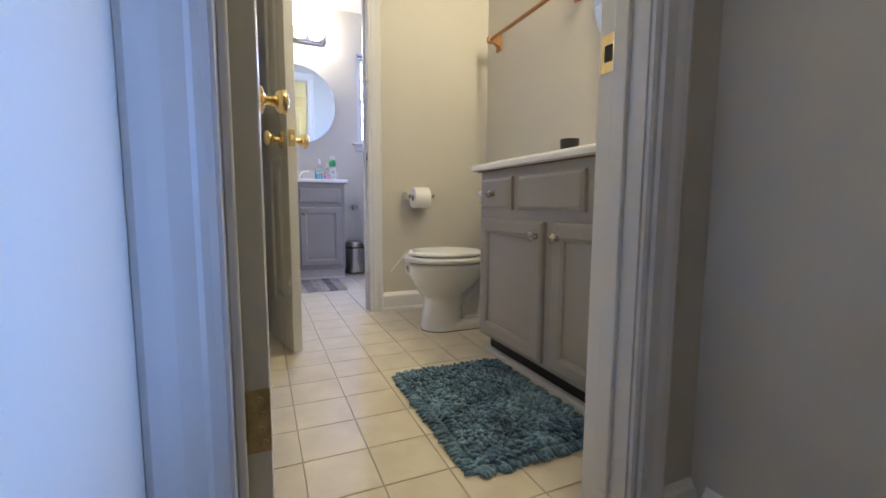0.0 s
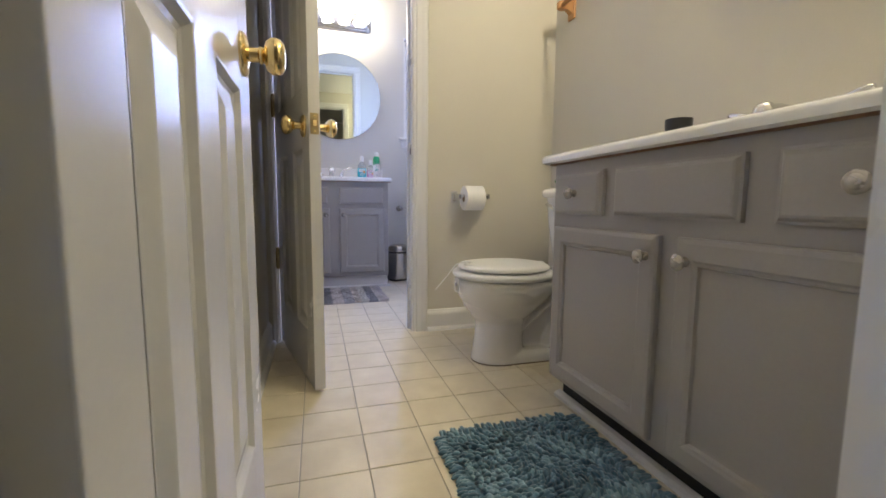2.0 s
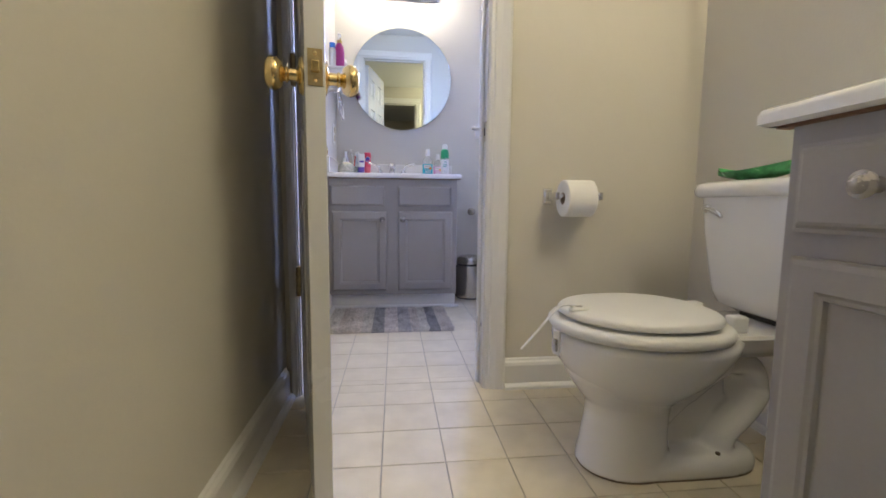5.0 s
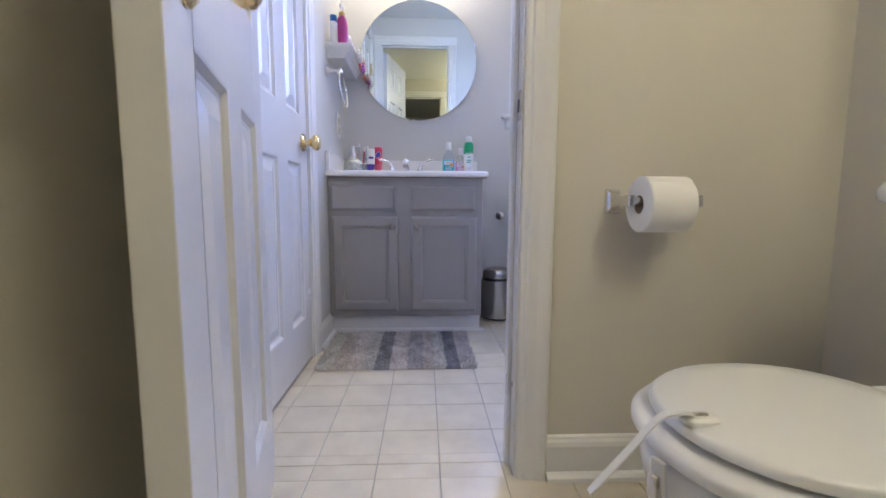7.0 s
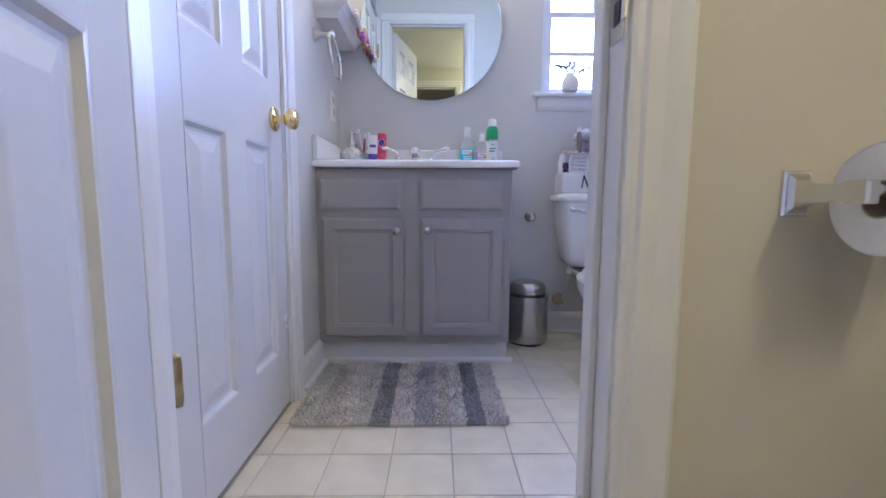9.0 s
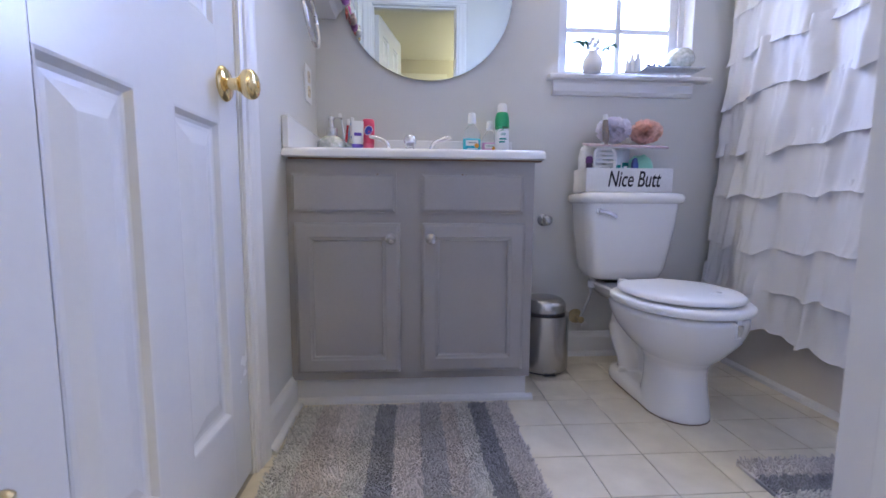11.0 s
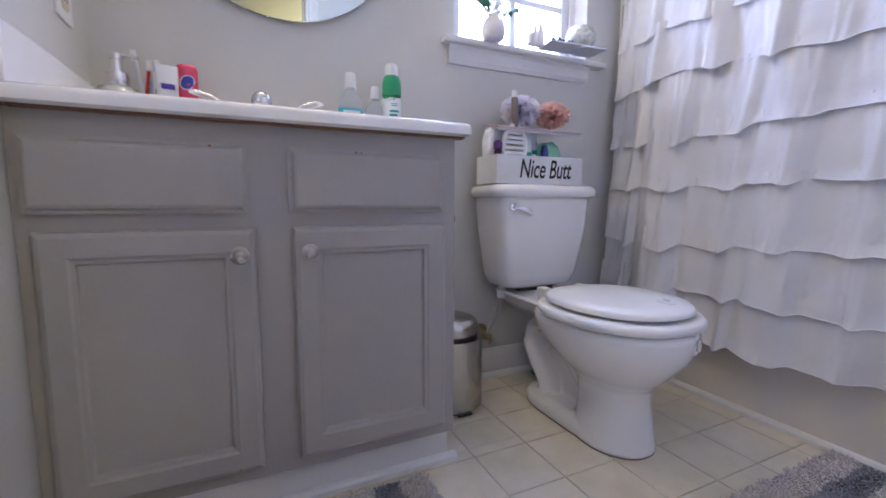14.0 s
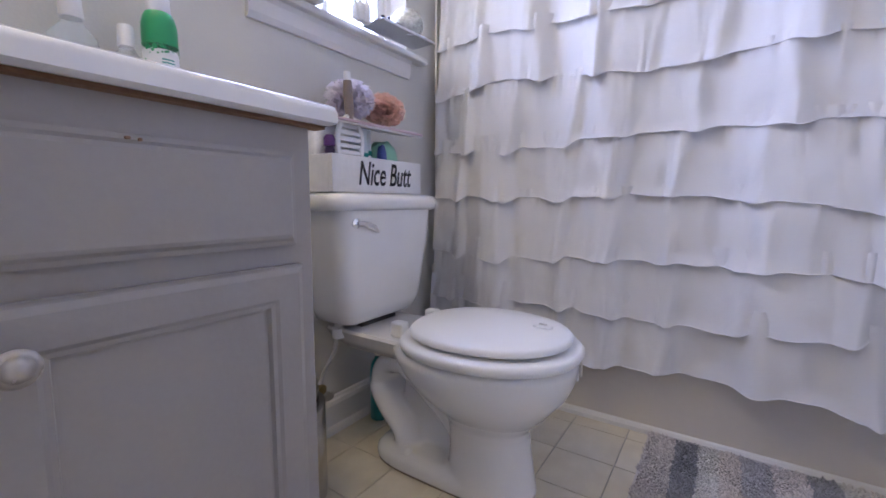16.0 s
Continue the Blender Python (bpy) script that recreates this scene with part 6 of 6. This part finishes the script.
# ledge shelf: bottles and a hanging garland
def pump(at, r, h, body_mat, label, top):
    t = thing("lotion_bottle", at, label, "bottle")
    part("bottle", lathe(bmesh.new(), [(r * 0.92, 0), (r, 0.006), (r * 1.02, h * 0.45), (r * 0.85, h * 0.62), (r * 0.5, h * 0.7)], None, 22), body_mat, t, smooth=50)
    part("neck", lathe(bmesh.new(), [(r * 0.55, h * 0.7), (r * 0.55, h * 0.78), (r * 0.3, h * 0.8), (r * 0.28, h * 0.86)], None, 18), top, t, smooth=40)
    bm = bmesh.new()
    tube(bm, [(0, 0.01, h * 0.9), (0, -0.01, h * 0.92), (0, -0.045, h * 0.93)], [0.013, 0.014, 0.007], 10)
    box(bm, -0.006, 0.006, -0.035, -0.022, h * 0.78, h * 0.9, 0.002)
    part("trigger", bm, WHITEP, t, smooth=40)
    return t


HZ = 1.8755
pump((XL_B + 0.095, 4.895, HZ), 0.036, 0.26, col("magenta_bottle", (0.36, 0.03, 0.20)), "magenta spray bottle with white trigger on the shelf", col("gold_neck", (0.5, 0.33, 0.1)))
wb, _ = turned("white_bottle", (XL_B + 0.045, 4.872, HZ), "white bottle with blue cap on the shelf", "bottle", ("bottle", [(0.024, 0), (0.026, 0.004), (0.026, 0.13), (0.015, 0.14)]), WHITEP)
part("cap", lathe(bmesh.new(), [(0.022, 0.14), (0.022, 0.175), (0.001, 0.178)], None, 18), col("blue_cap2", (0.02, 0.12, 0.45)), wb, smooth=40)
jr, _ = turned("glass_jar", (XL_B + 0.125, 4.965, HZ), "small clear jar with pale lid on the shelf", "jar", ("jar", [(0.022, 0), (0.026, 0.004), (0.026, 0.05), (0.018, 0.06)]), col("pale_jar", (0.55, 0.5, 0.52)))
part("lid", lathe(bmesh.new(), [(0.016, 0.06), (0.02, 0.062), (0.014, 0.085), (0.001, 0.095)], None, 18), WHITEP, jr, smooth=40)


def starfish(at, size, mat, label, rx):
    t = thing("starfish", at, label, "ornament", "starfish")
    bm = bmesh.new()
    top, bot = bm.verts.new((0.012, 0, 0)), bm.verts.new((-0.008, 0, 0))
    rim = []
    for i in range(10):
        a = 2 * math.pi * i / 10 + rx
        r = size if i % 2 == 0 else size * 0.36
        rim.append(bm.verts.new((0, r * math.cos(a), r * math.sin(a))))
    for i in range(10):
        bm.faces.new((top, rim[i], rim[(i + 1) % 10]))
        bm.faces.new((bot, rim[(i + 1) % 10], rim[i]))
    bmesh.ops.bevel(bm, geom=list(bm.edges), offset=0.002, segments=1, affect="EDGES")
    part("star", bm, mat, t)
    return t


RED = col("coral_red", (0.36, 0.07, 0.06), 0.6)
starfish((XL_B + 0.172, 5.11, 1.82), 0.052, RED, "coral red starfish ornament hung on the shelf edge", 0.4)
starfish((XL_B + 0.172, 5.29, 1.80), 0.042, RED, "coral red starfish ornament hung on the shelf edge", 1.0)
for y, z, c, nm in ((5.0, 1.86, (0.7, 0.68, 0.66), "white shell"), (5.045, 1.845, (0.7, 0.67, 0.66), "white shell"), (5.185, 1.82, (0.35, 0.12, 0.4), "purple shell"), (5.23, 1.835, (0.6, 0.4, 0.42), "pink shell")):
    t = thing("shell", (XL_B + 0.184, y, z), nm + " ornament hung on the shelf edge", "ornament", "shells")
    bm = bmesh.new()
    lathe(bm, [(0.001, -0.03), (0.016, -0.02), (0.02, 0.0), (0.012, 0.016), (0.014, 0.022), (0.006, 0.032), (0.001, 0.034)], None, 10)
    part("shell", bm, col("shell_" + str(y), c, 0.5), t, smooth=30)
gar = thing("garland_string", (XL_B + 0.168, 4.92, 1.868), "thin cord strung along the shelf edge", "cord")
part("cord", tube(bmesh.new(), [(0.0, 0.04 * i, -0.012 + 0.01 * math.sin(i * 1.3)) for i in range(11)], 0.0018, 6), PLASTW, gar)


# ---------------------------------------------------------------- floor tiles, one by one
PITCH, GX, GY = 0.2065, 0.640, 3.967
tile_cache = {}


def tile_mesh(w, d):
    key = (round(w, 3), round(d, 3))
    if key not in tile_cache:
        bm = bmesh.new()
        e = 0.0014
        lo = [bm.verts.new(p) for p in ((0, 0, -0.004), (w, 0, -0.004), (w, d, -0.004), (0, d, -0.004))]
        md = [bm.verts.new(p) for p in ((0, 0, -0.0012), (w, 0, -0.0012), (w, d, -0.0012), (0, d, -0.0012))]
        hi = [bm.verts.new(p) for p in ((e, e, 0), (w - e, e, 0), (w - e, d - e, 0), (e, d - e, 0))]
        for a, b in ((lo, md), (md, hi)):
            for i in range(4):
                bm.faces.new((a[i], a[(i + 1) % 4], b[(i + 1) % 4], b[i]))
        bm.faces.new(hi)
        me = bpy.data.meshes.new("tile")
        bm.to_mesh(me)
        bm.free()
        me.materials.append(TILE)
        tile_cache[key] = me
    return tile_cache[key]


def lay(x0, x1, y0, y1):
    g = 0.0017
    for i in range(math.floor((x0 - GX) / PITCH), math.ceil((x1 - GX) / PITCH)):
        for j in range(math.floor((y0 - GY) / PITCH), math.ceil((y1 - GY) / PITCH)):
            a, b = max(x0, GX + i * PITCH + g), min(x1, GX + (i + 1) * PITCH - g)
            c, d = max(y0, GY + j * PITCH + g), min(y1, GY + (j + 1) * PITCH - g)
            if b - a > 0.012 and d - c > 0.012:
                ob = new("tile", tile_mesh(b - a, d - c))
                ob.location = (a, c, 0)
                ob.parent = floor


lay(XL_A, 1.53, 0.905, Y_D0)
lay(1.53, XR_A, 2.15, Y_D0)
lay(E2L, E2R, Y_D0, Y_D1)
lay(XL_B, 2.395, Y_D1, 4.84)
lay(1.165, 2.395, 4.84, Y_END)
